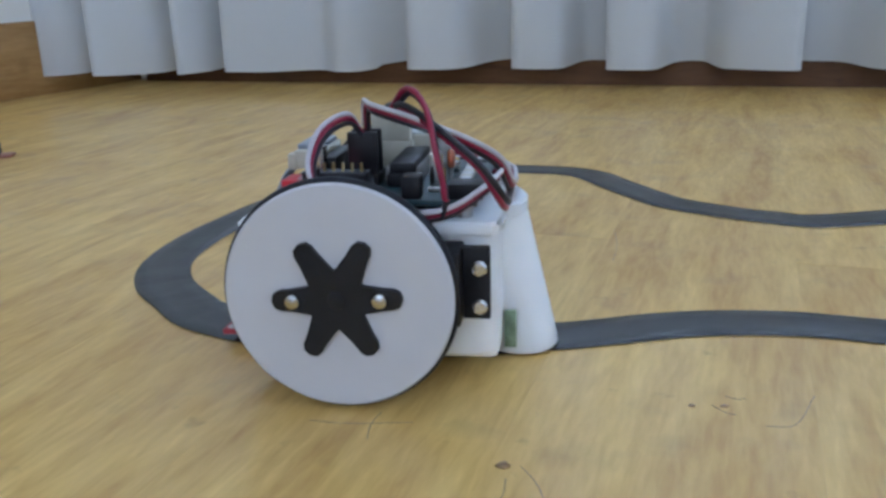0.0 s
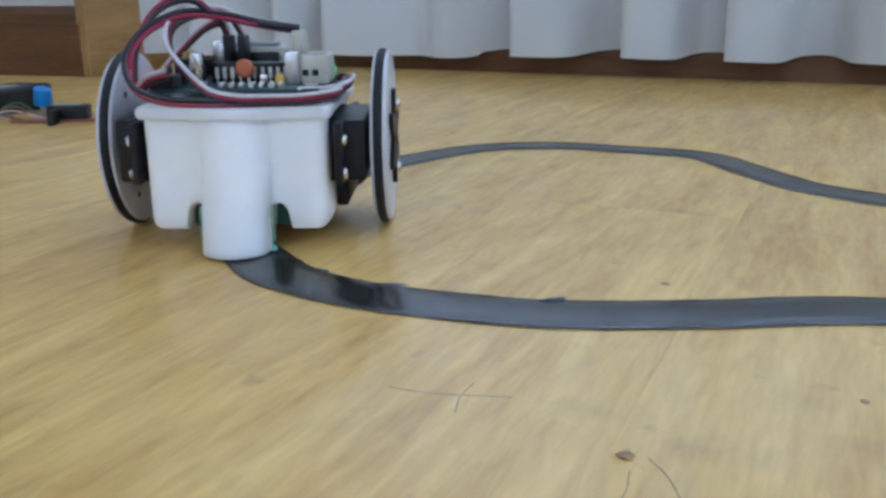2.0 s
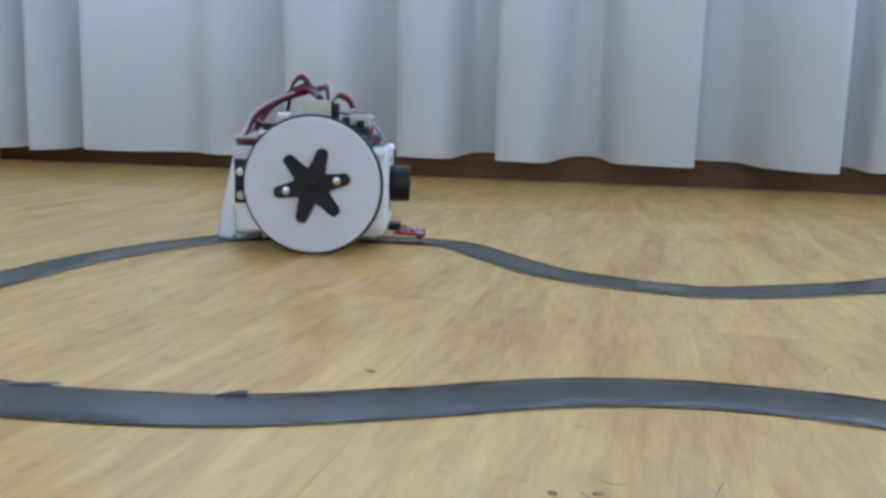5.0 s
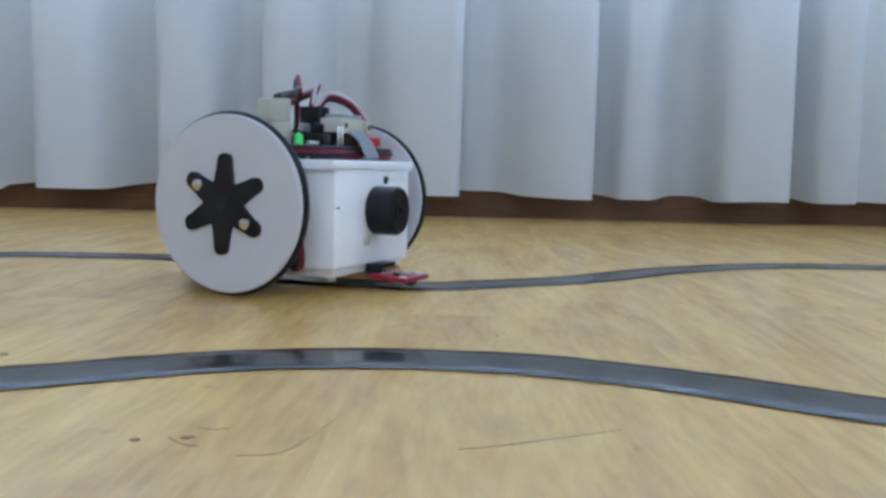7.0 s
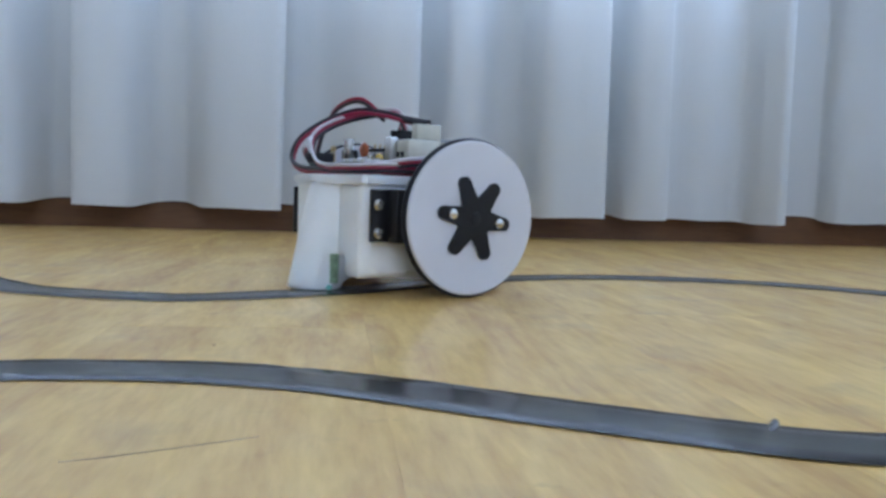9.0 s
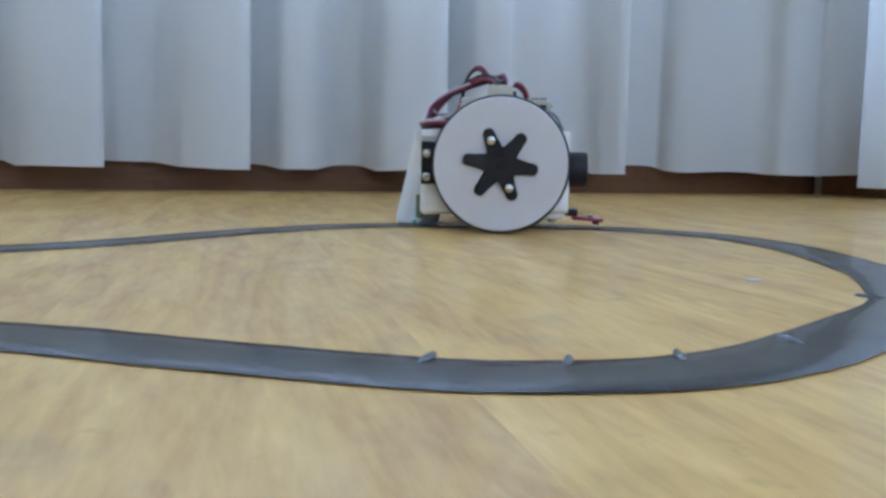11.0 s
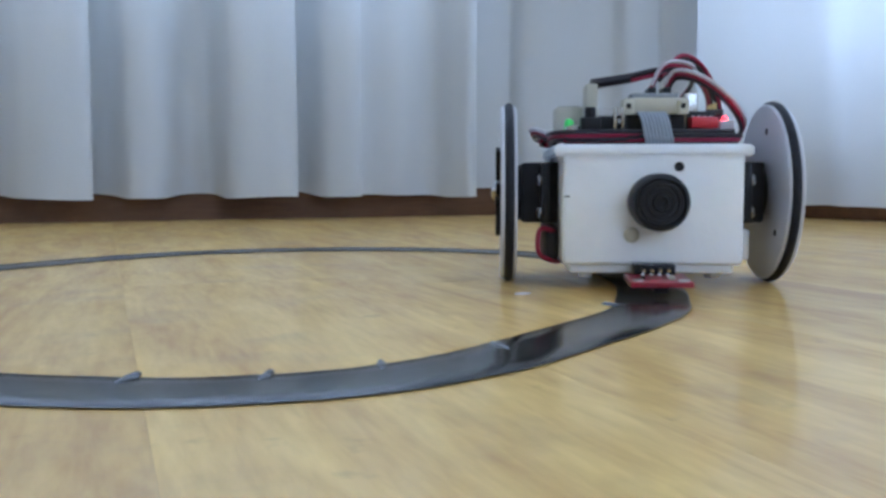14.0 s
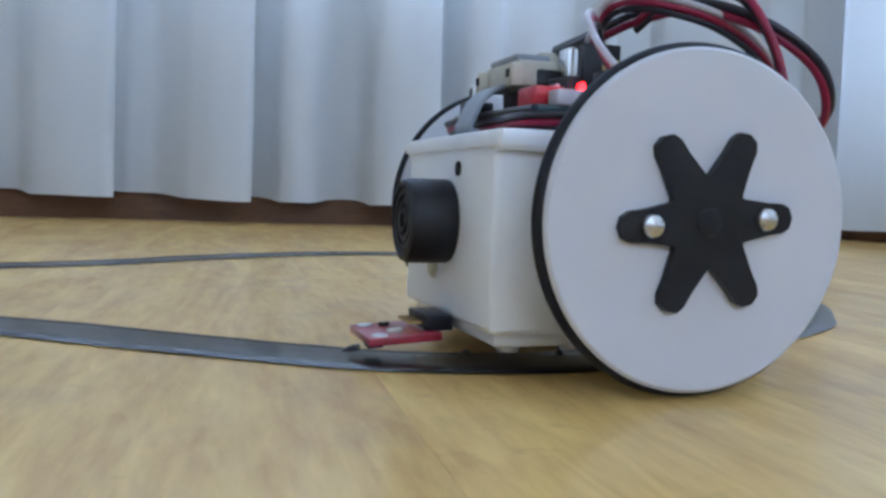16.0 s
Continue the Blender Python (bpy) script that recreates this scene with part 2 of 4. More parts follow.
ORANGE = mat("orange_ceramic", (0.42, 0.12, 0.045), 0.4, vary=0.12, scale=300)
YELLOW = mat("yellow_tantalum", (0.60, 0.40, 0.06), 0.4, vary=0.1, scale=300)
GOLD = mat("brass_pin", (0.62, 0.46, 0.20), 0.3, metal=1.0, vary=0.1, scale=300)
W_RED = mat("red_wire", (0.27, 0.010, 0.045), 0.4, vary=0.1, scale=300)
W_BLACK = mat("black_wire", (0.020, 0.018, 0.026), 0.4, vary=0.15, scale=300)
W_WHITE = mat("white_wire", (0.58, 0.55, 0.58), 0.45, vary=0.08, scale=300)
RED_PLASTIC = mat("red_plastic", (0.55, 0.02, 0.035), 0.35, vary=0.08, scale=200)
LED_RED = mat("lit_red_led", (0.7, 0.01, 0.01), 0.3, glow=(1.0, 0.002, 0.0015), watts=12.0)
LED_GREEN = mat("lit_green_led", (0.1, 0.6, 0.12), 0.3, glow=(0.12, 0.9, 0.2), watts=0.10)
LENS = mat("pale_green_lens", (0.25, 0.62, 0.55), 0.12, vary=0.2, scale=300, coat=0.5)
BLUE = mat("blue_plastic", (0.02, 0.20, 0.55), 0.35, vary=0.1, scale=200)
COPPER = mat("salmon_copper_wire", (0.33, 0.12, 0.08), 0.4, vary=0.15, scale=300)
GREEN_WIRE = mat("green_wire", (0.05, 0.22, 0.10), 0.45, vary=0.1, scale=300)
SCUFF = mat("grey_varnish_scratch", (0.34, 0.245, 0.13), 0.6, vary=0.5, scale=400)
KNOT = mat("dark_knot_wood", (0.36, 0.21, 0.085), 0.5, vary=0.6, scale=500)
GLASS = mat("window_glass", (0.95, 0.97, 0.97), 0.02, vary=0.0, trans=1.0)


# ---- mesh helpers ----
def solid(name, bm, material, smooth=True):
    bmesh.ops.recalc_face_normals(bm, faces=bm.faces)
    for f in bm.faces:
        f.smooth = smooth
    if smooth:
        for e in bm.edges:
            if len(e.link_faces) == 2 and e.calc_face_angle(0) > radians(38):
                e.smooth = False
    me = bpy.data.meshes.new(name)
    bm.to_mesh(me)
    bm.free()
    me.materials.append(material)
    return new(name, me)


def part(name, bm, material, parent, label="", smooth=True):
    ob = solid(name, bm, material, smooth)
    ob.parent = parent
    if label:
        tagged(ob, label)
    return ob


def join(dst, src):
    tmp = bpy.data.meshes.new("tmp")
    src.to_mesh(tmp)
    src.free()
    dst.from_mesh(tmp)
    bpy.data.meshes.remove(tmp)
    return dst


def box(x0, x1, y0, y1, z0, z1, bevel=0.0, seg=2, m=None):
    bm = bmesh.new()
    bmesh.ops.create_cube(bm, size=1.0)
    for v in bm.verts:
        v.co = Vector(((x0 + x1) / 2 + v.co.x * (x1 - x0), (y0 + y1) / 2 + v.co.y * (y1 - y0), (z0 + z1) / 2 + v.co.z * (z1 - z0)))
    if bevel:
        bmesh.ops.bevel(bm, geom=list(bm.edges), offset=bevel, segments=seg, affect="EDGES", profile=0.5)
    if m:
        bm.transform(m)
    return bm


def lathe(profile, seg=48, m=None):
    """A solid of revolution about z from (radius, height) pairs, closed at both ends."""
    bm = bmesh.new()
    rings = []
    for r, z in profile:
        if r < 1e-7:
            rings.append([bm.verts.new((0, 0, z))])
        else:
            rings.append([bm.verts.new((r * math.cos(2 * math.pi * i / seg), r * math.sin(2 * math.pi * i / seg), z)) for i in range(seg)])
    for a, b in zip(rings[:-1], rings[1:]):
        for i in range(seg):
            j = (i + 1) % seg
            if len(a) == 1 and len(b) == 1:
                continue
            if len(a) == 1:
                bm.faces.new((a[0], b[i], b[j]))
            elif len(b) == 1:
                bm.faces.new((a[i], a[j], b[0]))
            else:
                bm.faces.new((a[i], a[j], b[j], b[i]))
    for ring in (rings[0], rings[-1]):
        if len(ring) > 1:
            bm.faces.new(ring)
    if m:
        bm.transform(m)
    return bm


def cyl(r, h, bevel=0.0, seg=32, m=None):
    b = min(bevel, r * 0.9, h * 0.45)
    prof = [(r, 0), (r, h)] if not b else [(r - b, 0), (r - b * 0.3, b * 0.3), (r, b), (r, h - b), (r - b * 0.3, h - b * 0.3), (r - b, h)]
    return lathe(prof, seg, m)


def spline(points, n=10, closed=False):
    """Points of a smooth curve through the given ones."""
    P = [Vector(p) for p in points]
    k = len(P)
    out = []
    for i in range(k if closed else k - 1):
        if closed:
            a, b, c, d = P[i - 1], P[i], P[(i + 1) % k], P[(i + 2) % k]
        else:
            b, c = P[i], P[i + 1]
            a = P[i - 1] if i else b * 2 - c
            d = P[i + 2] if i + 2 < k else c * 2 - b
        for j in range(n):
            s = j / n
            out.append(0.5 * ((2 * b) + (c - a) * s + (2 * a - 5 * b + 4 * c - d) * s * s + (3 * b - a - 3 * c + d) * s ** 3))
    if not closed:
        out.append(P[-1])
    return out


def tube(points, r, seg=8, closed=False):
    bm = bmesh.new()
    k = len(points)
    rings = []
    side = None
    for i, p in enumerate(points):
        if closed:
            d = points[(i + 1) % k] - points[i - 1]
        else:
            d = points[min(i + 1, k - 1)] - points[max(i - 1, 0)]
        d.normalize()
        side = (Vector((0, 0, 1)).cross(d) if abs(d.z) < 0.95 else Vector((1, 0, 0)).cross(d)) if side is None else side - d * side.dot(d)
        side.normalize()
        up = d.cross(side)
        rings.append([bm.verts.new(p + side * r * math.cos(2 * math.pi * j / seg) + up * r * math.sin(2 * math.pi * j / seg)) for j in range(seg)])
    for i in range(k if closed else k - 1):
        a, b = rings[i], rings[(i + 1) % k]
        for j in range(seg):
            bm.faces.new((a[j], a[(j + 1) % seg], b[(j + 1) % seg], b[j]))
    if not closed:
        bm.faces.new(rings[0])
        bm.faces.new(rings[-1])
    return bm


def strands(points, mats, parent, r=0.00062, up=(0, 0, 1), name="wire", spread=1.0):
    """Parallel insulated wires along one curve."""
    pts = spline(points, 8)
    for i, m in enumerate(mats):
        off = (i - (len(mats) - 1) / 2) * 2 * r * spread
        shifted = []
        for j, p in enumerate(pts):
            d = (pts[min(j + 1, len(pts) - 1)] - pts[max(j - 1, 0)]).normalized()
            s = d.cross(Vector(up))
            s = s.normalized() if s.length > 0.15 else Vector((0.7, 0.7, 0))
            mixv = (s * 0.4 + Vector(up) * 0.8).normalized()
            shifted.append(p + mixv * off)
        part(name, tube(shifted, r), m, parent)


def prism(outline, z0, z1, m=None):
    """An upright solid on a flat outline."""
    bm = bmesh.new()
    lo = [bm.verts.new((x, y, z0)) for x, y in outline]
    hi = [bm.verts.new((x, y, z1)) for x, y in outline]
    k = len(lo)
    for i in range(k):
        bm.faces.new((lo[i], lo[(i + 1) % k], hi[(i + 1) % k], hi[i]))
    bm.faces.new(lo)
    bm.faces.new(hi)
    if m:
        bm.transform(m)
    return bm


def turn(rx=0, ry=0, rz=0, at=(0, 0, 0)):
    return pose(*at, rx, ry, rz)


# ---- the room ----
WALL_Y = 0.968
def room():
    tagged(solid("floor_base", box(-1.6, 2.8, -2.75, 1.25, -0.06, -0.0125), OAK, False), "wooden subfloor under varnished oak boards", "floor", kind="structure")
    # walls: pieces round their openings
    x0, x1, z0, z1 = -0.06, 1.02, 0.26, 2.25
    wall = box(-0.16, x0, WALL_Y, 1.24, -0.0125, 2.6)
    for b in ((x1, 1.30, WALL_Y, 1.24, -0.0125, 2.6), (x0, x1, WALL_Y, 1.24, -0.0125, z0), (x0, x1, WALL_Y, 1.24, z1, 2.6)):
        join(wall, box(*b))
    tagged(solid("wall_north", wall, PAINT, False), "cream painted wall with a window behind the curtain", "wall", kind="structure")
    wall = box(-1.6, -0.40, -2.75, -2.55, -0.0125, 2.6)
    for b in ((1.90, 2.8, -2.75, -2.55, -0.0125, 2.6), (-0.40, 1.90, -2.75, -2.55, -0.0125, 0.70), (-0.40, 1.90, -2.75, -2.55, 2.25, 2.6)):
        join(wall, box(*b))
    tagged(solid("wall_south", wall, PAINT, False), "cream painted wall with a broad window", "wall", kind="structure")
    wall = box(-0.02, 0.08, 0.018, 0.20, -0.0125, 2.6)
    for b in ((1.50, 3.75, 0.018, 0.20, -0.0125, 2.6), (0.08, 1.50, 0.018, 0.20, -0.0125, 0.10), (0.08, 1.50, 0.018, 0.20, 2.25, 2.6)):
        join(wall, box(*b))
    wall.transform(EAST)
    tagged(solid("wall_east", wall, PAINT, False), "cream painted wall with a wide window", "wall", kind="structure")
    tagged(solid("wall_west", box(-1.6, -1.42, -2.55, 0.60, -0.0125, 2.6), PAINT, False), "plain cream painted wall", "wall", kind="structure")
    tagged(solid("ceiling", box(-1.6, 2.8, -2.75, 1.25, 2.6, 2.7), CEIL, False), "plain white ceiling", "ceiling", kind="structure")


def left_corner():
    # the wall beside the curtain, its brown skirting and the closing plinth, coloured as lit
    m = pose(-0.144, 0.770, 0, 0, 0, 9)
    # this return's shade is put into its paint colour
    tagged(solid("wall_west_return", box(-1.6, -0.010, 0.012, 0.18, -0.0125, 2.6, m=m), SHADED_PAINT, False), "painted wall beside the curtain with shade put into its grey tone", "wall", kind="structure")
    sk = solid("baseboard", prism([(0, 0), (0.012, 0), (0.012, 0.050), (0.009, 0.053), (0.009, 0.059), (0.005, 0.064), (0.002, 0.067), (0, 0.067)], 0, 1.6,
                                 Matrix(((0, 0, -1, 0), (-1, 0, 0, 0.0115), (0, 1, 0, 0), (0, 0, 0, 1)))), SKIRT, False)
    sk.matrix_world = m
    tagged(sk, "dark brown wooden skirting board with a moulded top edge", "skirting", kind="structure")
    m2 = pose(-0.144, 0.769, 0, 0, 0, 83)
    pl = solid("trim_plinth", box(-0.002, 0.215, -0.002, 0.012, 0, 0.074, 0.0015), LIT_SKIRT)
    pl.matrix_world = m2
    tagged(pl, "brown wooden skirting on the wall's return, window light put into its colour", "skirting", kind="structure")
    tagged(solid("wall_corner_strip", box(0.001, 0.22, 0.0015, 0.15, 0.074, 2.6, m=m2), PAINT, False), "cream painted wall strip over the plinth", "wall", kind="structure")
    back = solid("baseboard_window", prism([(0, 0), (0.014, 0), (0.014, 0.055), (0.010, 0.064), (0.0, 0.068)], -0.10, 1.266,
                                          Matrix(((0, 0, 1, 0), (-1, 0, 0, WALL_Y), (0, 1, 0, 0), (0, 0, 0, 1)))), SKIRT, False)
    tagged(back, "brown wooden skirting board below the curtain", "skirting", kind="structure")
    side = solid("baseboard_east", prism([(0, 0), (0.014, 0), (0.014, 0.055), (0.010, 0.064), (0.0, 0.068)], 0.004, 3.4,
                                        EAST @ Matrix(((0, 0, 1, 0), (-1, 0, 0, 0.016), (0, 1, 0, 0.0008), (0, 0, 0, 1)))), SKIRT, False)
    tagged(side, "brown wooden skirting board along the east wall", "skirting", kind="structure")


# the cloth's plan along the rail: x and depth; "L" and "R" are pleats whose left or right edge laps over the recess beside it
PLEATS = [(-0.24, 0.004), (-0.20, -0.004), (-0.17, 0.010), ("L", -0.152), (-0.13, -0.012), (-0.085, -0.006), (-0.052, 0.014), ("L", -0.036), (-0.015, -0.008), (0.010, 0.012),
          ("L", 0.029), (0.055, -0.014), (0.10, -0.012), (0.140, 0.003), (0.165, -0.003), (0.195, 0.010), (0.222, 0.020), ("L", 0.239), (0.262, -0.012), (0.285, -0.006),
          (0.308, 0.014), (0.328, 0.022), ("L", 0.343), (0.366, -0.012), (0.384, -0.004), (0.402, 0.020), (0.418, 0.024), ("L", 0.431), (0.452, -0.012), (0.470, -0.004),
          (0.490, 0.022), (0.512, 0.024), (0.532, 0.002), (0.555, -0.011), ("R", 0.596), (0.614, 0.020), (0.632, 0.016), (0.655, 0.000), (0.675, -0.011), ("R", 0.707),
          (0.722, 0.016), (0.735, 0.003), (0.758, 0.003), (0.780, 0.020), (0.803, 0.020), (0.817, -0.006), (0.845, -0.013), ("R", 0.870), (0.884, 0.018), (0.896, 0.002),
          (0.915, -0.005), (0.927, -0.003), (0.934, 0.009), (0.965, 0.006), (1.000, 0.012), (1.015, -0.002), ("R", 1.035), (1.055, 0.034), (1.083, 0.032), (1.098, 0.012),
          (1.150, 0.010), (1.183, 0.006), (1.196, -0.008), (1.228, -0.006), (1.260, 0.008), ("L", 1.292), (1.330, -0.008), (1.380, 0.000), (1.420, 0.008), (1.460, -0.006)]
LAP = [(-0.003, 0.022), (0.007, 0.025), (0.0088, 0.019), (0.0040, 0.004), (0.0, -0.006), (0.0022, -0.0115), (0.010, -0.014)]


def cloth_plan():
    pts = []
    for a, b in PLEATS:
        if a == "L":
            pts += [(b + dx, dy, 0) for dx, dy in LAP]
        elif a == "R":
            pts += [(b - dx, dy, 0) for dx, dy in reversed(LAP)]
        else:
            pts.append((a, b, 0))
    x = 1.50
    while x < 2.75:
        pts.append((x, 0.014 * math.sin(x * 58) + 0.006 * math.sin(x * 131), 0))
        x += 0.022
    return [(p.x, p.y) for p in spline(pts, 5)]


def curtain():
    """One long cloth: rows of folds that run up to the rail."""
    prof = cloth_plan()
    bm = bmesh.new()
    levels = [0.0, 0.004, 0.02, 0.06, 0.12, 0.2, 0.3, 0.45, 0.7, 1.1, 1.6, 2.3]
    rows = []
    for z in levels:
        row = []
        for px, py in prof:
            hem = (0.0198 if px > 0.2 else 0.0165) if px < 1.285 else 0.012
            hem += 0.0006 * math.sin(px * 23) + 0.0005 * math.sin(px * 61) + 0.22 * max(0.0, py - 0.004)
            amp = 1.0 + 0.10 * math.sin(px * 9 + z * 3) - 0.05 * z
            wob = 0.004 * math.sin(z * 7 + px * 11) * min(1, z * 3)
            end = min(1.0, max(0.0, (0.10 - px) / 0.33)) ** 1.3      # the free end swings out into the room
            out = (py if py < 0 else min(py * 1.6, 0.036)) * amp + wob * 0.4
            if px < 1.235:
                row.append(bm.verts.new((px + wob * 0.6 + 0.095 * end, CURTAIN_Y + out - 0.085 * end, hem + z + 0.002 * end)))
            else:                                             # round the corner and along the east window
                run = px - 1.235 + wob * 0.6
                row.append(bm.verts.new((1.235 + 0.20 * run + 0.98 * out * min(1, run / 0.03), CURTAIN_Y - 0.98 * run + 0.2 * out + out * max(0, 1 - run / 0.03), hem + z)))
        rows.append(row)
    for a, b in zip(rows[:-1], rows[1:]):
        for i in range(len(a) - 1):
            bm.faces.new((a[i], a[i + 1], b[i + 1], b[i]))
    ob = solid("curtain", bm, CLOTH, False)
    for f in ob.data.polygons:
        f.use_smooth = True
    tagged(ob, "long white pleated curtain hanging just above the floor", "curtain")
    rail = solid("curtain_rail", tube(spline([(-0.1, 0.80, 2.335), (0.06, CURTAIN_Y, 2.335), (0.6, CURTAIN_Y, 2.335), (1.20, CURTAIN_Y, 2.335), (1.25, 0.86, 2.335), (1.40, 0.1, 2.335), (1.545, -0.62, 2.335)], 10), 0.011, 12), FRAME)
    tagged(rail, "white round curtain rail that bends round the corner", "curtain rail")
    for px in (0.1, 0.6, 1.15):
        part("bracket", box(px - 0.01, px + 0.01, CURTAIN_Y - 0.004, WALL_Y, 2.34, 2.352, 0.001), FRAME, rail)


CURTAIN_Y = 0.915


def windows():
    for k, (x0, x1, z0, z1, m) in enumerate(((-0.06, 1.02, 0.26, 2.25, pose(0, 1.10, 0)), (0.08, 1.50, 0.10, 2.25, EAST @ pose(0, 0.11, 0)),
                                              (-0.40, 1.90, 0.70, 2.25, pose(0, -2.65, 0)))):
        fr = box(x0, x1, -0.03, 0.03, z0, z0 + 0.06, 0.004)
        mid = (x0 + x1) / 2
        for b in ((x0, x1, z1 - 0.06, z1), (x0, x0 + 0.06, z0 + 0.06, z1 - 0.06), (x1 - 0.06, x1, z0 + 0.06, z1 - 0.06), (mid - 0.04, mid + 0.04, z0 + 0.06, z1 - 0.06)):
            join(fr, box(b[0], b[1], -0.03, 0.03, b[2], b[3], 0.004))
        ob = tagged(solid(f"window_{k + 1}", fr, FRAME), "white framed window with two panes", "window", kind="structure")
        ob.matrix_world = m
        for a, b in ((x0 + 0.06, mid - 0.04), (mid + 0.04, x1 - 0.06)):
            p = part("pane", box(a, b, -0.003, 0.003, z0 + 0.06, z1 - 0.06), GLASS, ob)
            p.visible_shadow = False


# ---- the track on the floor ----
TRACK = [(0.5407, 0.3565), (0.5073, 0.3387), (0.4725, 0.3235), (0.4399, 0.3177), (0.4148, 0.3171), (0.3896, 0.3227), (0.3704, 0.3352), (0.3520, 0.3500),
         (0.3382, 0.3717), (0.3316, 0.4018), (0.3311, 0.4361), (0.3339, 0.4705), (0.3440, 0.5100), (0.3580, 0.5400), (0.3780, 0.5580), (0.4000, 0.5673),
         (0.4269, 0.5683), (0.4694, 0.5663), (0.4965, 0.5374), (0.5216, 0.5105), (0.5468, 0.4977), (0.5676, 0.4920), (0.5879, 0.4903), (0.6253, 0.5085),
         (0.6499, 0.5241), (0.6850, 0.5560), (0.7350, 0.5860), (0.7840, 0.5950), (0.8360, 0.5850), (0.8770, 0.5590), (0.9010, 0.5270), (0.9050, 0.4880),
         (0.8970, 0.4450), (0.8820, 0.4030), (0.8640, 0.3730), (0.8450, 0.3500), (0.8002, 0.3201), (0.7768, 0.3076), (0.7521, 0.3021), (0.7223, 0.3067),
         (0.6878, 0.3247), (0.6467, 0.3494), (0.6235, 0.3597), (0.5999, 0.3647), (0.5699, 0.3644)]
TAPE_W = 0.0210


def track():
    mid = spline([(x, y, 0) for x, y in TRACK], 12, closed=True)
    k = len(mid)
    rnd = random.Random(2)
    bm = bmesh.new()
    rows = []
    for i in range(k):
        d = (mid[(i + 1) % k] - mid[i - 1]).normalized()
        s = Vector((-d.y, d.x, 0))
        w = TAPE_W / 2 + 0.00035 * noise.noise(mid[i] * 40)
        lift = 0.00028 + 0.00022 * max(0, noise.noise(mid[i] * 60 + Vector((3, 1, 0))))
        row = []
        for f in (-1.0, -0.93, -0.4, 0.0, 0.4, 0.93, 1.0):
            edge = 0.00004 if abs(f) == 1 else lift + 0.00012 * noise.noise((mid[i] + s * f * w) * 220)
            row.append(bm.verts.new(mid[i] + s * f * w + Vector((0, 0, edge + 0.0003))))
        rows.append(row)
    for i in range(k):
        a, b = rows[i], rows[(i + 1) % k]
        for j in range(6):
            bm.faces.new((a[j], b[j], b[j + 1], a[j + 1]))
    ob = solid("line_track", bm, TAPE)
    tagged(ob, "closed loop of black vinyl tape stuck on the floor", "tape line")
    # wrinkles where the tape is gathered on its inner edge: x, y, turn, length, height
    for x, y, a, ln, h in ((0.469, 0.333, 40, 0.009, 0.0022), (0.422, 0.3262, 25, 0.014, 0.0018), (0.397, 0.3308, -10, 0.008, 0.0012), (0.385, 0.3365, -25, 0.006, 0.0012),
                           (0.718, 0.318, 55, 0.009, 0.0026), (0.741, 0.311, 60, 0.008, 0.0024), (0.763, 0.312, 75, 0.008, 0.0024), (0.792, 0.322, 95, 0.010, 0.0026),
                           (0.847, 0.366, 120, 0.009, 0.0022), (0.562, 0.499, -28, 0.020, 0.0011), (0.745, 0.5930, 20, 0.006, 0.0014), (0.401, 0.577, 0, 0.005, 0.0010),
                           (0.769, 0.599, 10, 0.005, 0.0010)):
        wr = lathe([(0.0, -ln / 2), (0.0005, -ln * 0.36), (0.0009, -ln * 0.1), (0.0011, ln * 0.15), (0.0008, ln * 0.38), (0.0, ln / 2)], 10, turn(0, 90, 0))
        for v in wr.verts:
            v.co.z = max(v.co.z, 0) * h / 0.0026 + 0.0003 + 0.0004 * noise.noise(v.co * 700)
        part("wrinkle", wr, TAPE_DULL, ob, "raised crease in the black tape").matrix_local = pose(x, y, 0, 0, 0, a)


# ---- the robot ----
AXLE, TYRE_R, DISC_R, OUT = 0.0308, 0.0308, 0.0296, 0.0472


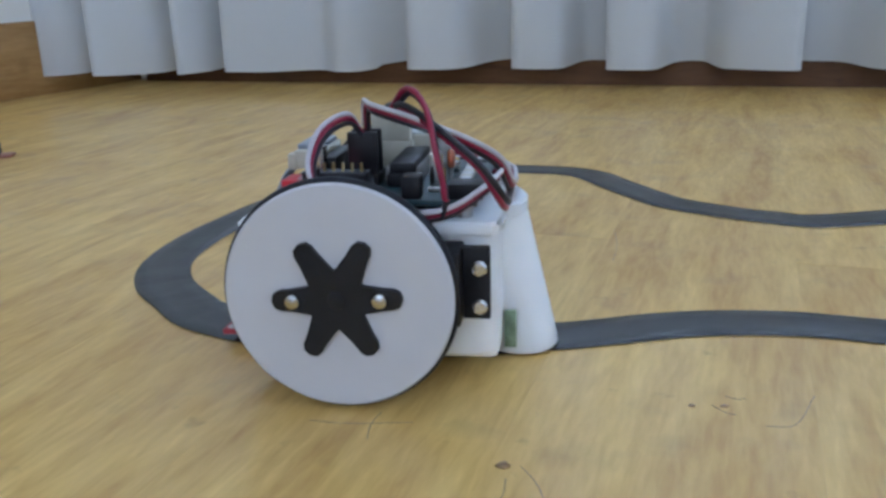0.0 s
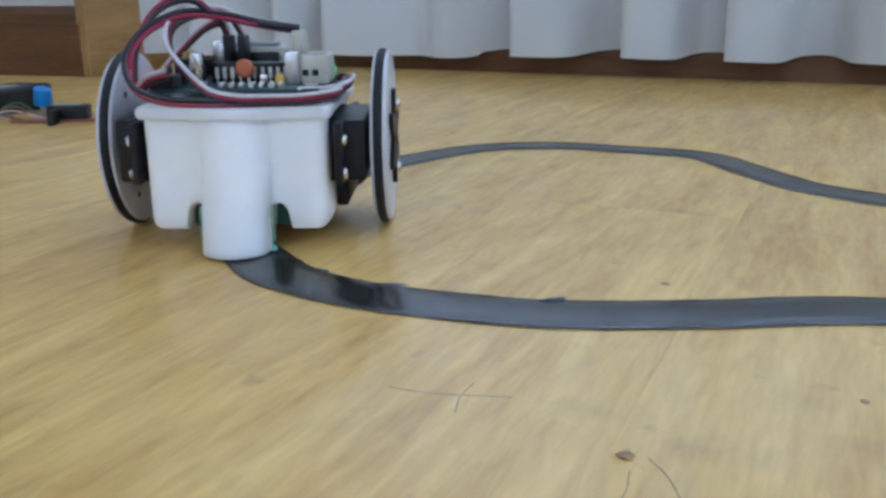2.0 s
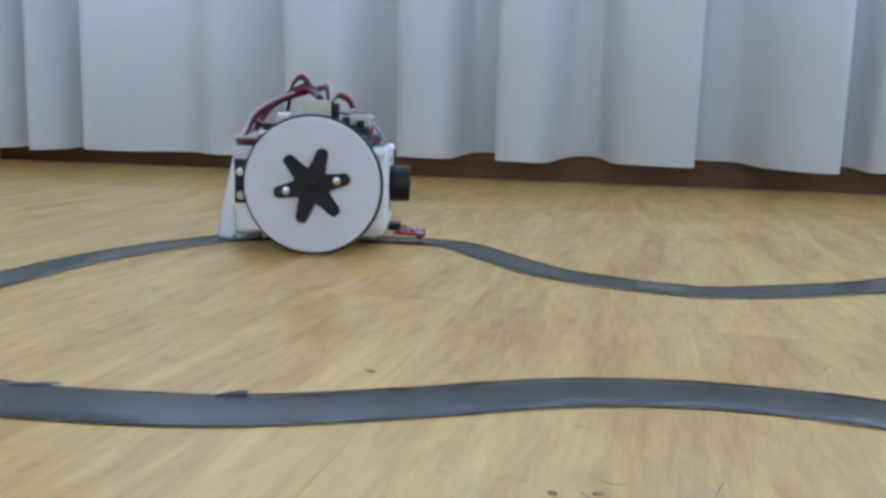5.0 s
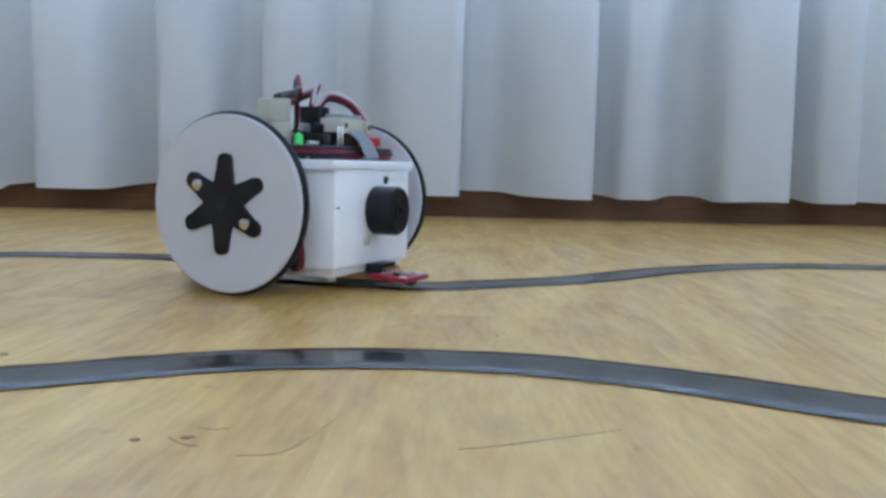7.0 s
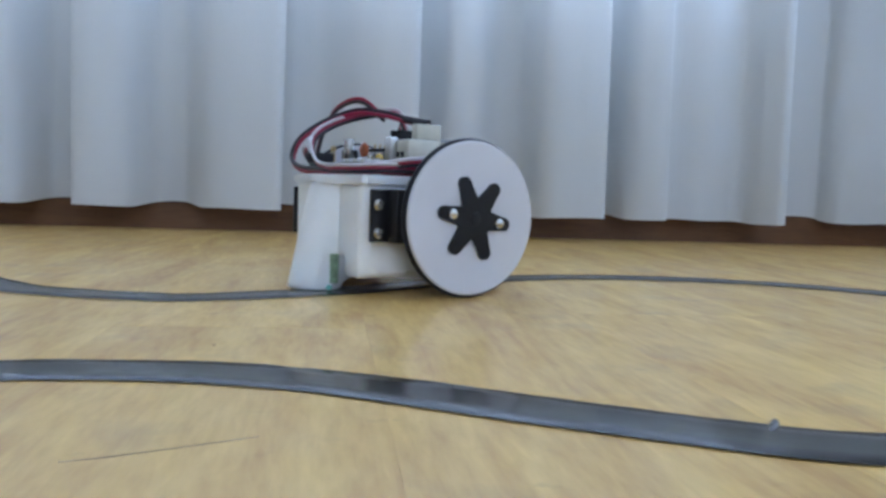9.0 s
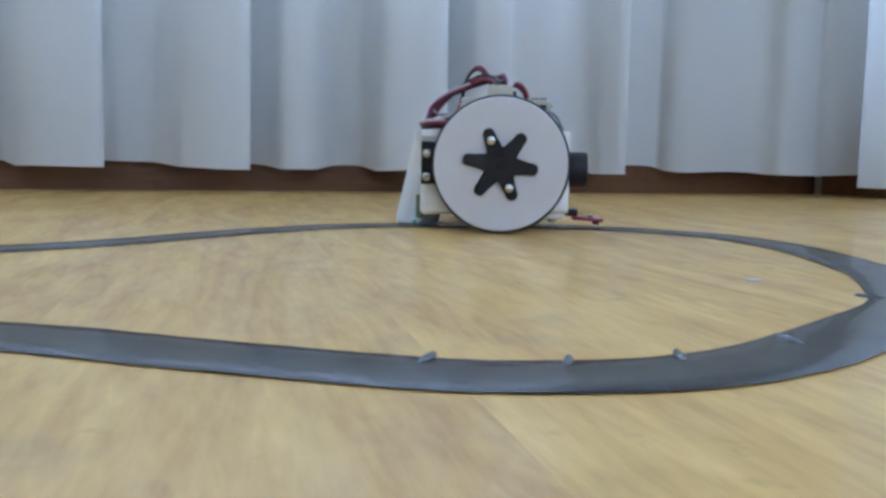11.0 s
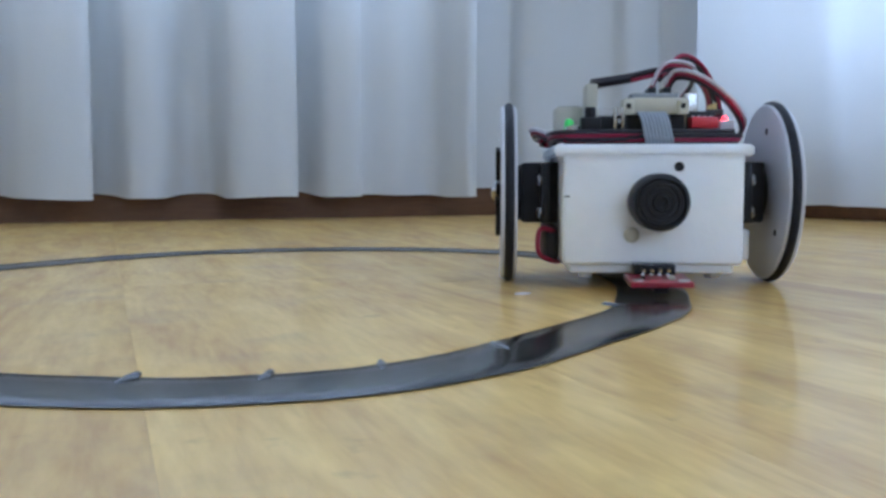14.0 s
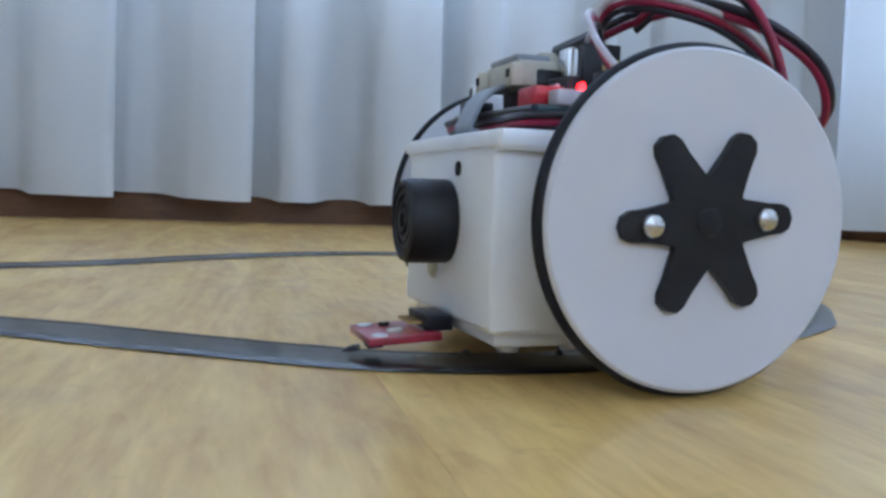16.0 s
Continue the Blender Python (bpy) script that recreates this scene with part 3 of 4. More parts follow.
def wheel(robot, side):
    """White printed disc with a rubber ring in its groove, a black star horn and two screws."""
    ax = turn(-90 * side, 0, 0)                     # z of the lathe becomes the outward axle
    hub = pose(0, 0, 0)
    disc = lathe([(0.0, -0.0052), (0.0292, -0.0052), (0.0297, -0.0048), (DISC_R, -0.0040), (0.0283, -0.0036), (0.0283, -0.0019), (DISC_R, -0.0015), (0.0297, -0.0006),
                  (0.0291, 0.0), (0.0, 0.0)], 96, hub)
    disc.transform(ax)
    w = part("wheel", disc, DISC, robot, "white plastic wheel disc with a black rubber ring")
    w.matrix_local = pose(0, side * OUT, AXLE)
    ring = bmesh.new()
    rings = []
    for i in range(96):
        a = 2 * math.pi * i / 96
        rings.append([ring.verts.new((math.cos(a) * (0.0292 + 0.0016 * math.cos(b)), math.sin(a) * (0.0292 + 0.0016 * math.cos(b)), -0.00275 + 0.0016 * math.sin(b)))
                      for b in (2 * math.pi * j / 10 for j in range(10))])
    for i in range(96):
        a, b = rings[i], rings[(i + 1) % 96]
        for j in range(10):
            ring.faces.new((a[j], b[j], b[(j + 1) % 10], a[(j + 1) % 10]))
    ring.transform(ax)
    part("tyre", ring, RUBBER, w, "black rubber ring")
    out = []
    for i in range(6):
        a = math.pi / 3 * i
        for da, r in ((-0.5236, 0.0078), (-0.46, 0.0082), (-0.225, 0.0125), (-0.175, 0.0150), (-0.11, 0.0164), (0.0, 0.0169), (0.11, 0.0164), (0.175, 0.0150), (0.225, 0.0125), (0.46, 0.0082)):
            out.append((r * math.cos(a + da), r * math.sin(a + da)))
    horn = prism(out, 0.0, 0.0016)
    join(horn, cyl(0.0024, 0.0019, 0.0002, 20))
    horn.transform(ax)
    h = part("horn", horn, BLACK, w, "black six-armed star horn")
    for i in range(6):
        a = math.pi / 3 * i
        for r in (0.0085, 0.0115, 0.0143):
            if i in (0, 3) and r == 0.0115:
                continue
            hole = cyl(0.00055, 0.0003, 0, 10, pose(r * math.cos(a), r * math.sin(a), 0.00135))
            hole.transform(ax)
            part("rivet_hole", hole, RUBBER, h)
    for a in (0, math.pi):
        sc = lathe([(0.0021, 0.0014), (0.0022, 0.0020), (0.0018, 0.0028), (0.0008, 0.0032), (0.0, 0.0033)], 20, pose(0.0112 * math.cos(a), 0.0112 * math.sin(a), 0))
        join(sc, box(-0.0016, 0.0016, -0.00022, 0.00022, 0.0026, 0.00305, m=pose(0.0112 * math.cos(a), 0.0112 * math.sin(a), 0, 0, 0, 35)))
        sc.transform(ax)
        part("screw", sc, STEEL, w, "steel pan-head screw")
    for a, r in ((0.6, 0.021), (2.4, 0.021), (4.4, 0.021)):
        hole = cyl(0.0011, 0.0004, 0, 14, pose(r * math.cos(a), r * math.sin(a), -0.0054))
        hole.transform(ax)
        part("screw_hole", hole, RUBBER, w)
    return w


def servo(robot, side):
    def yb(a, b):
        return (a, b) if side > 0 else (-b, -a)
    bm = box(-0.0300, 0.0105, *yb(0.0150, 0.0402), 0.0208, 0.0410, 0.0010)
    join(bm, box(-0.0370, -0.0296, *yb(0.0314, 0.0338), 0.0210, 0.0408, 0.0005))
    join(bm, box(0.0101, 0.0190, *yb(0.0314, 0.0338), 0.0210, 0.0408, 0.0005))
    s = part("servo", bm, BLACK, robot, "black hobby servo motor")
    part("gear_case", cyl(0.0095, 0.0021, 0.0006, 32, turn(-90 * side, 0, 0, (0, side * 0.0395, AXLE))), BLACK, s)
    part("shaft", cyl(0.0032, 0.0030, 0.0003, 20, turn(-90 * side, 0, 0, (0, side * 0.0400, AXLE))), BLACK, s)
    for z in (0.0245, 0.0350):
        for x in (-0.0342, 0.0160):
            bolt = lathe([(0.0021, 0.0), (0.0022, 0.0006), (0.0017, 0.0013), (0.0, 0.0016)], 20)
            join(bolt, box(-0.0016, 0.0016, -0.0003, 0.0003, 0.0010, 0.0016, m=turn(0, 0, 40)))
            bolt.transform(turn(-90 * side, 0, 0, (x, side * 0.0337, z)))
            part("bolt", bolt, STEEL, s, "steel fixing bolt")


def chassis(robot):
    c = part("chassis", box(-0.0220, 0.0310, -0.0280, 0.0280, 0.0085, 0.0450, 0.0013, 3), WHITE, robot, "white printed plastic body")
    # rear of the body: two rounded corners that run hollow into the sloping tube
    def back(y, z):
        cx = -0.0428 + (z - 0.0014) * 0.225
        edge = max(0.0, abs(y) - 0.0250) / 0.0040
        flat = -0.0384 + 0.0040 * (1 - math.sqrt(max(0.0, 1 - edge * edge)))
        pipe = cx - math.sqrt(0.0110 ** 2 - y * y) if abs(y) < 0.0108 else 0.0
        if abs(y) >= 0.0108:
            pipe = cx + 0.002 + (abs(y) - 0.0108) * 3
        q = max(0.0, 0.0035 - abs(flat - pipe)) / 0.0035
        return min(flat, pipe) - q * q * 0.0035 * 0.25
    ys = [-0.0290 + i * 0.0290 / 29 for i in range(59)]
    sh, grid = bmesh.new(), []
    for y in ys:
        low = 0.0066
        if 0.0108 < abs(y) < 0.0168:
            low = 0.0066 + 0.0085 * math.sqrt(max(0.0, 1 - ((abs(y) - 0.0128) / 0.0042) ** 2))
        low += 0.0022 * (max(0.0, abs(y) - 0.0250) / 0.0040) ** 2
        tuck = 1.0
        if abs(y) < 0.0107:                                  # the tube reaches down to the floor
            low, tuck = 0.0010, 0.3
        col = [sh.verts.new((back(y, low) + 0.0022 * tuck, y, low)), sh.verts.new((back(y, low + 0.0006) + 0.0007 * tuck, y, low + 0.0005))]
        col += [sh.verts.new((back(y, z), y, z)) for z in (low + 0.0020 + (0.0432 - low - 0.0020) * j / 8 for j in range(9))]
        deep = -0.0180 if abs(y) >= 0.0107 else -0.0400
        col += [sh.verts.new((-0.0180, y, 0.0432)), sh.verts.new((deep, y, low))]
        grid.append(col)
    for a, b in zip(grid[:-1], grid[1:]):
        for j in range(len(a)):
            i = (j + 1) % len(a)
            sh.faces.new((a[j], b[j], b[i], a[i]))
    sh.faces.new(grid[0])
    sh.faces.new(grid[-1])
    part("rear_shell", sh, WHITE, robot, "rounded white rear of the body")
    rim = [(-0.0374, 0.0306), (-0.0390, 0.0290), (-0.0394, 0.0130), (-0.0412, 0.0104), (-0.0432, 0.0075), (-0.0444, 0.0040), (-0.0447, 0.0)]
    rim = [(0.0314, -0.0300), (0.0314, 0.0300), (0.0308, 0.0306)] + rim + [(x, -y) for x, y in reversed(rim[:-1])] + [(0.0308, -0.0306)]
    plate = prism(rim, 0.0424, 0.0462)
    bmesh.ops.bevel(plate, geom=[e for e in plate.edges if abs(e.verts[0].co.z - e.verts[1].co.z) < 1e-6], offset=0.0007, segments=2, affect="EDGES")
    part("top_plate", plate, WHITE, robot, "white top plate with overhanging edges")
    # sloping half tube that guides the rear ball
    n = 28
    rings = []
    tb = bmesh.new()
    for z, cx, r in ((0.0008, -0.0428, 0.0102), (0.0014, -0.0428, 0.0108), (0.010, -0.0408, 0.01098), (0.022, -0.0381, 0.0109), (0.034, -0.0354, 0.0109), (0.0430, -0.0334, 0.0109)):
        rings.append([tb.verts.new((cx + r * math.cos(2 * math.pi * i / n), r * math.sin(2 * math.pi * i / n), z)) for i in range(n)])
    for a, b in zip(rings[:-1], rings[1:]):
        for i in range(n):
            tb.faces.new((a[i], a[(i + 1) % n], b[(i + 1) % n], b[i]))
    tb.faces.new(rings[0])
    tb.faces.new(rings[-1])
    part("caster_tube", tb, WHITE, robot, "white sloping tube over the rear ball")
    part("caster_ball", lathe([(0.0, 0.0002), (0.0032, 0.0010), (0.0050, 0.0030), (0.0056, 0.0060), (0.0, 0.0100)], 20, pose(-0.042, 0, 0)), STEEL, robot, "steel rear ball")
    part("lower_tray", box(-0.0180, 0.0290, -0.0255, 0.0255, 0.0058, 0.0086, 0.0008), WHITE, robot, "white plate under the body")
    for x, y in ((0.024, 0.020), (0.024, -0.020)):
        part("foot_screw", cyl(0.0022, 0.0018, 0.0004, 16, pose(x, y, 0.0040)), TIN, robot)
    part("rear_light", lathe([(0.0, 0.0), (0.0012, 0.0004), (0.0012, 0.0016), (0.0, 0.0024)], 12, pose(-0.0425, -0.0115, 0.0008)), LENS, robot, "tiny pale green lens")
    part("rear_board", box(-0.0305, -0.0290, -0.0165, 0.0165, 0.0062, 0.0160, 0.0002), GREEN_PCB, robot, "green circuit board behind the rear openings")
    for y in (-0.0108, 0.0108):
        part("board_strip", box(-0.0420, -0.0385, y - 0.0010, y + 0.0010, 0.0035, 0.0150, 0.0003), PALE_PCB, robot, "strip of green circuit board in the tube's slot")
    br = box(-0.014, 0.013, 0.0286, 0.0350, 0.0085, 0.0188, 0.0010)
    part("side_bracket", br, WHITE, robot, "small white bracket under the servo")
    part("battery_box", box(-0.014, 0.018, -0.0325, -0.0284, 0.0088, 0.0198, 0.0008), BLACK, robot, "black battery box under the servo")
    part("battery_lead", tube(spline([(0.0175, -0.0300, 0.0185), (0.0215, -0.0345, 0.0190), (0.0225, -0.0350, 0.0120), (0.0190, -0.0315, 0.0090), (0.014, -0.0280, 0.0080)], 8), 0.0008), W_RED, robot, "thin red wire")
    # round eye on the front
    eye = lathe([(0.0, 0.0), (0.0086, 0.0), (0.0088, 0.0006), (0.0088, 0.0086), (0.0083, 0.0096), (0.0074, 0.0099), (0.0070, 0.0090), (0.0, 0.0088)], 40,
                turn(0, 90, 0, (0.0308, 0.0009, 0.0283)))
    eye = part("eye", eye, BLACK, robot, "round black sounder on the front")
    for r, h in ((0.0060, 0.0096), (0.0040, 0.0095), (0.0021, 0.0098)):
        part("eye_ring", lathe([(r - 0.0006, 0.0086), (r - 0.0005, h), (r + 0.0004, h), (r + 0.0007, 0.0086)], 32, turn(0, 90, 0, (0.0308, 0.0009, 0.0283))), BLACK, eye)
    part("front_hole", cyl(0.0015, 0.0004, 0, 16, turn(0, 90, 0, (0.0309, 0.0078, 0.0392))), RUBBER, robot, "dark screw hole")
    part("side_notch", box(0.0306, 0.0312, -0.0275, -0.0258, 0.0298, 0.0302), RUBBER, robot)
    part("hot_glue", lathe([(0.0, 0.0014), (0.0018, 0.001), (0.0026, 0.0), (0.0, -0.0004)], 12, turn(0, 90, 0, (0.0309, -0.0065, 0.0180))), CREAM, robot, "dried blob of glue")
    return c


def line_sensor(robot):
    m = turn(0, 4, 0, (0.0412, 0, 0.0048))
    s = part("sensor_board", box(-0.0075, 0.0075, -0.0092, 0.0092, -0.0008, 0.0008, 0.0002, m=m), RED_PCB, robot, "small red line sensor board")
    for x, y in ((0.0048, 0.0068), (0.0048, -0.0068)):
        part("mounting_ring", cyl(0.0017, 0.0004, 0.0001, 18, m @ pose(x, y, 0.0007)), TIN, s)
    part("sensor_chip", box(0.0030, 0.0062, -0.0022, 0.0022, -0.0026, -0.0008, 0.0003, m=m), BLACK, s)
    part("resistor", box(-0.0005, 0.0025, 0.003, 0.0046, 0.0008, 0.0016, 0.0001, m=m), CREAM, s)
    part("resistor", box(0.0000, 0.0022, -0.0052, -0.0040, 0.0008, 0.0016, 0.0001, m=m), BLACK, s)
    part("header", box(0.0305, 0.0365, -0.0062, 0.0062, 0.0060, 0.0092, 0.0003), BLACK, robot, "black pin header under the front")
    for i in range(4):
        y = (i - 1.5) * 0.00254
        part("pin", box(0.0340, 0.0395, y - 0.0003, y + 0.0003, 0.0072, 0.0078), GOLD, robot)
        part("solder_joint", lathe([(0.0011, 0.0), (0.0008, 0.0009), (0.0, 0.0014)], 10, m @ pose(-0.0056, y, 0.0007)), TIN, s)


def electronics(robot):
    z0 = 0.0512
    board = part("circuit_board", box(-0.0330, 0.0228, -0.0268, 0.0268, z0 - 0.0016, z0, 0.0002), PCB, robot, "dark green circuit board")

    def on(name, x0, x1, y0, y1, h, material, bevel=0.0003, lift=0.0, label=""):
        return part(name, box(x0, x1, y0, y1, z0 + lift, z0 + lift + h, bevel), material, board, label)

    for x, y in ((-0.0295, 0.0235), (-0.0295, -0.0235), (0.0190, -0.0240)):
        part("spacer", cyl(0.0021, 0.0036, 0.0002, 14, pose(x, y, z0 - 0.0052)), TIN, board)
        part("spacer_screw", lathe([(0.0024, 0.0), (0.0024, 0.0012), (0.0, 0.0018)], 14, pose(x, y, z0)), STEEL, board)
    # long chip in its socket, across the board
    on("chip_socket", -0.0144, -0.0060, -0.0152, 0.0118, 0.0034, BLACK)
    on("microcontroller", -0.0140, -0.0068, -0.0148, 0.0112, 0.0030, BLACK, 0.0004, 0.0036, "long black chip in its socket")
    for i in range(10):
        y = -0.0132 + i * 0.00254
        for x in (-0.0150, -0.0062):
            on("chip_leg", x, x + 0.0006, y - 0.0006, y + 0.0006, 0.0036, TIN, 0.0, 0.0016)
            on("chip_pin", x + 0.0001, x + 0.0005, y - 0.0002, y + 0.0002, 0.0016, TIN, 0.0)
    on("small_chip", 0.0000, 0.0062, -0.0090, 0.0005, 0.0030, BLACK)
    on("pin_row_base", 0.0072, 0.0096, -0.0148, -0.0088, 0.0050, BLACK)
    for i in range(7):
        on("row_pin", 0.0081, 0.0087, -0.0143 + i * 0.0008, -0.0139 + i * 0.0008, 0.0030, TIN, 0.0, 0.0050)
    on("black_header", -0.0345, -0.0255, 0.0185, 0.0262, 0.0042, BLACK)
    on("black_header", -0.0180, -0.0130, 0.0200, 0.0260, 0.0060, BLACK)
    for i in range(2):
        on("pin", -0.0243, -0.0237, 0.0210 + i * 0.00254, 0.0216 + i * 0.00254, 0.0075, GOLD, 0.0)
    # parts along the rear edge
    part("resonator", lathe([(0.0, -0.0012), (0.0024, -0.0009), (0.0031, 0.0), (0.0024, 0.0009), (0.0, 0.0012)], 20, turn(0, 90, 0, (-0.0225, -0.0014, z0 + 0.0054))), ORANGE, board, "round orange ceramic capacitor")
    for y in (-0.0028, 0.0000):
        on("lead", -0.0227, -0.0223, y - 0.0002, y + 0.0002, 0.0034, TIN, 0.0)
    part("tantalum", lathe([(0.0, 0.0), (0.0014, 0.0004), (0.0017, 0.0018), (0.0012, 0.0034), (0.0, 0.0040)], 16, pose(-0.0218, -0.0125, z0)), YELLOW, board, "yellow bead capacitor")
    on("small_can", -0.0240, -0.0215, -0.0090, -0.0062, 0.0036, STEEL, 0.0006)
    on("crystal", -0.0225, -0.0190, 0.0124, 0.0168, 0.0105, STEEL, 0.0008, 0.0, "upright metal crystal can")
    on("crystal_base", -0.0230, -0.0185, 0.0120, 0.0172, 0.0012, TIN)
    on("metal_switch", -0.0205, -0.0165, -0.0186, -0.0140, 0.0104, TIN, 0.0007, 0.0, "tall metal slide switch")
    for i in range(7):
        on("resistor", -0.0292, -0.0255, -0.0150 + i * 0.0032, -0.0132 + i * 0.0032, 0.0016, CREAM if i % 2 else TIN, 0.0005)
    # beige box header and white power plug on the right
    bh = on("box_header", -0.0180, -0.0030, -0.0280, -0.0188, 0.0092, CREAM, 0.0004, 0.0, "cream box header")
    on("header_slot", -0.0165, -0.0045, -0.0268, -0.0200, 0.0004, GREY, 0.0, 0.0092)
    for y in (-0.0204, -0.0237):
        on("header_slot", -0.0183, -0.0180, y - 0.0010, y + 0.0010, 0.0020, RUBBER, 0.0, 0.0026)
    on("power_socket", -0.0085, 0.0045, -0.0186, -0.0140, 0.0080, CREAM, 0.0004)
    on("power_plug", -0.0080, 0.0040, -0.0183, -0.0143, 0.0085, CREAM, 0.0006, 0.0080, "cream two-pin power plug")
    # green light and button in the right front
    part("green_led", lathe([(0.0016, 0.0), (0.0016, 0.0026), (0.0011, 0.0038), (0.0, 0.0042)], 14, pose(0.0140, -0.0248, z0)), LED_GREEN, board, "lit green light")
    on("button_body", 0.0150, 0.0212, -0.0215, -0.0152, 0.0040, BLACK, 0.0004)
    part("button", cyl(0.0018, 0.0034, 0.0004, 16, pose(0.0181, -0.0184, z0 + 0.0040)), BLACK, board, "small black push button")
    for y in (-0.0108, -0.0083):
        part("standing_pin", cyl(0.0006, 0.0070, 0.0001, 8, pose(0.0215, y, z0)), STEEL, board)
    # flat-cable plug near the front
    on("idc_socket", 0.0080, 0.0165, -0.0062, 0.0122, 0.0085, BLACK, 0.0004)
    on("idc_plug", 0.0120, 0.0205, -0.0078, 0.0118, 0.0052, CREAM, 0.0006, 0.0050, "cream flat-cable plug")
    on("plug_clip", 0.0125, 0.0200, -0.0055, 0.0095, 0.0016, RIBBON, 0.0005, 0.0101)
    for y in (-0.0074, 0.0098):
        on("plug_ear", 0.0196, 0.0222, y - 0.0008, y + 0.0026, 0.0046, CREAM, 0.0005, 0.0048)
        on("clip_slot", 0.0222, 0.0225, y, y + 0.0014, 0.0016, RUBBER, 0.0, 0.0066)
    rb = [(0.0185, 0.0), (0.0222, -0.0008), (0.0256, -0.0036), (0.0274, -0.0072), (0.0282, -0.0094), (0.0255, -0.0105)]
    for i in range(8):
        y = -0.0034 + i * 0.00112
        part("cable_core", tube(spline([(x, y + 0.0004 * j, z0 + 0.0056 + z) for j, (x, z) in enumerate(rb)], 5), 0.00064, 6), RIBBON, board)
    # red switch block, black header and red light in the left front corner
    block = on("switch_block", 0.0150, 0.0212, 0.0135, 0.0220, 0.0036, RED_PLASTIC, 0.0003, 0.0004, "red switch block")
    on("switch_row", 0.0120, 0.0150, 0.0135, 0.0225, 0.0062, BLACK, 0.0003, 0.0, "black switch row behind the red block")
    for i in range(4):
        part("switch_slider", box(0.0158, 0.0166, 0.0145 + i * 0.0019, 0.0154 + i * 0.0019, z0 + 0.0039, z0 + 0.0046), W_WHITE, block)
    on("edge_header", -0.0040, 0.0090, 0.0215, 0.0265, 0.0020, BLACK, 0.0002, 0.0052)
    for i in range(5):
        on("header_pin", -0.0025 + i * 0.00254, -0.0019 + i * 0.00254, 0.0238, 0.0244, 0.0032, GOLD, 0.0, 0.0062)
    part("red_led", lathe([(0.0008, 0.0), (0.0008, 0.0009), (0.0006, 0.0014), (0.0, 0.0016)], 14, pose(0.0135, 0.0258, z0 + 0.0030)), LED_RED, board, "lit red light")
    on("led_pad", 0.0105, 0.0190, 0.0228, 0.0275, 0.0030, W_WHITE, 0.0004)
    # standing servo plugs
    for x, y in ((0.0010, 0.0088), (0.0010, 0.0038)):
        on("servo_plug", x - 0.0042, x + 0.0042, y - 0.0013, y + 0.0013, 0.0120, BLACK, 0.0003, 0.0030, "black servo plug")
    on("plug_header", -0.0036, 0.0058, 0.0018, 0.0108, 0.0032, BLACK)
    on("regulator", 0.0100, 0.0125, 0.0125, 0.0175, 0.0125, STEEL, 0.0008, 0.0, "tall silver crystal can")
    on("capacitor_block", -0.0040, 0.0035, 0.0180, 0.0250, 0.0050, BLACK, 0.0006)


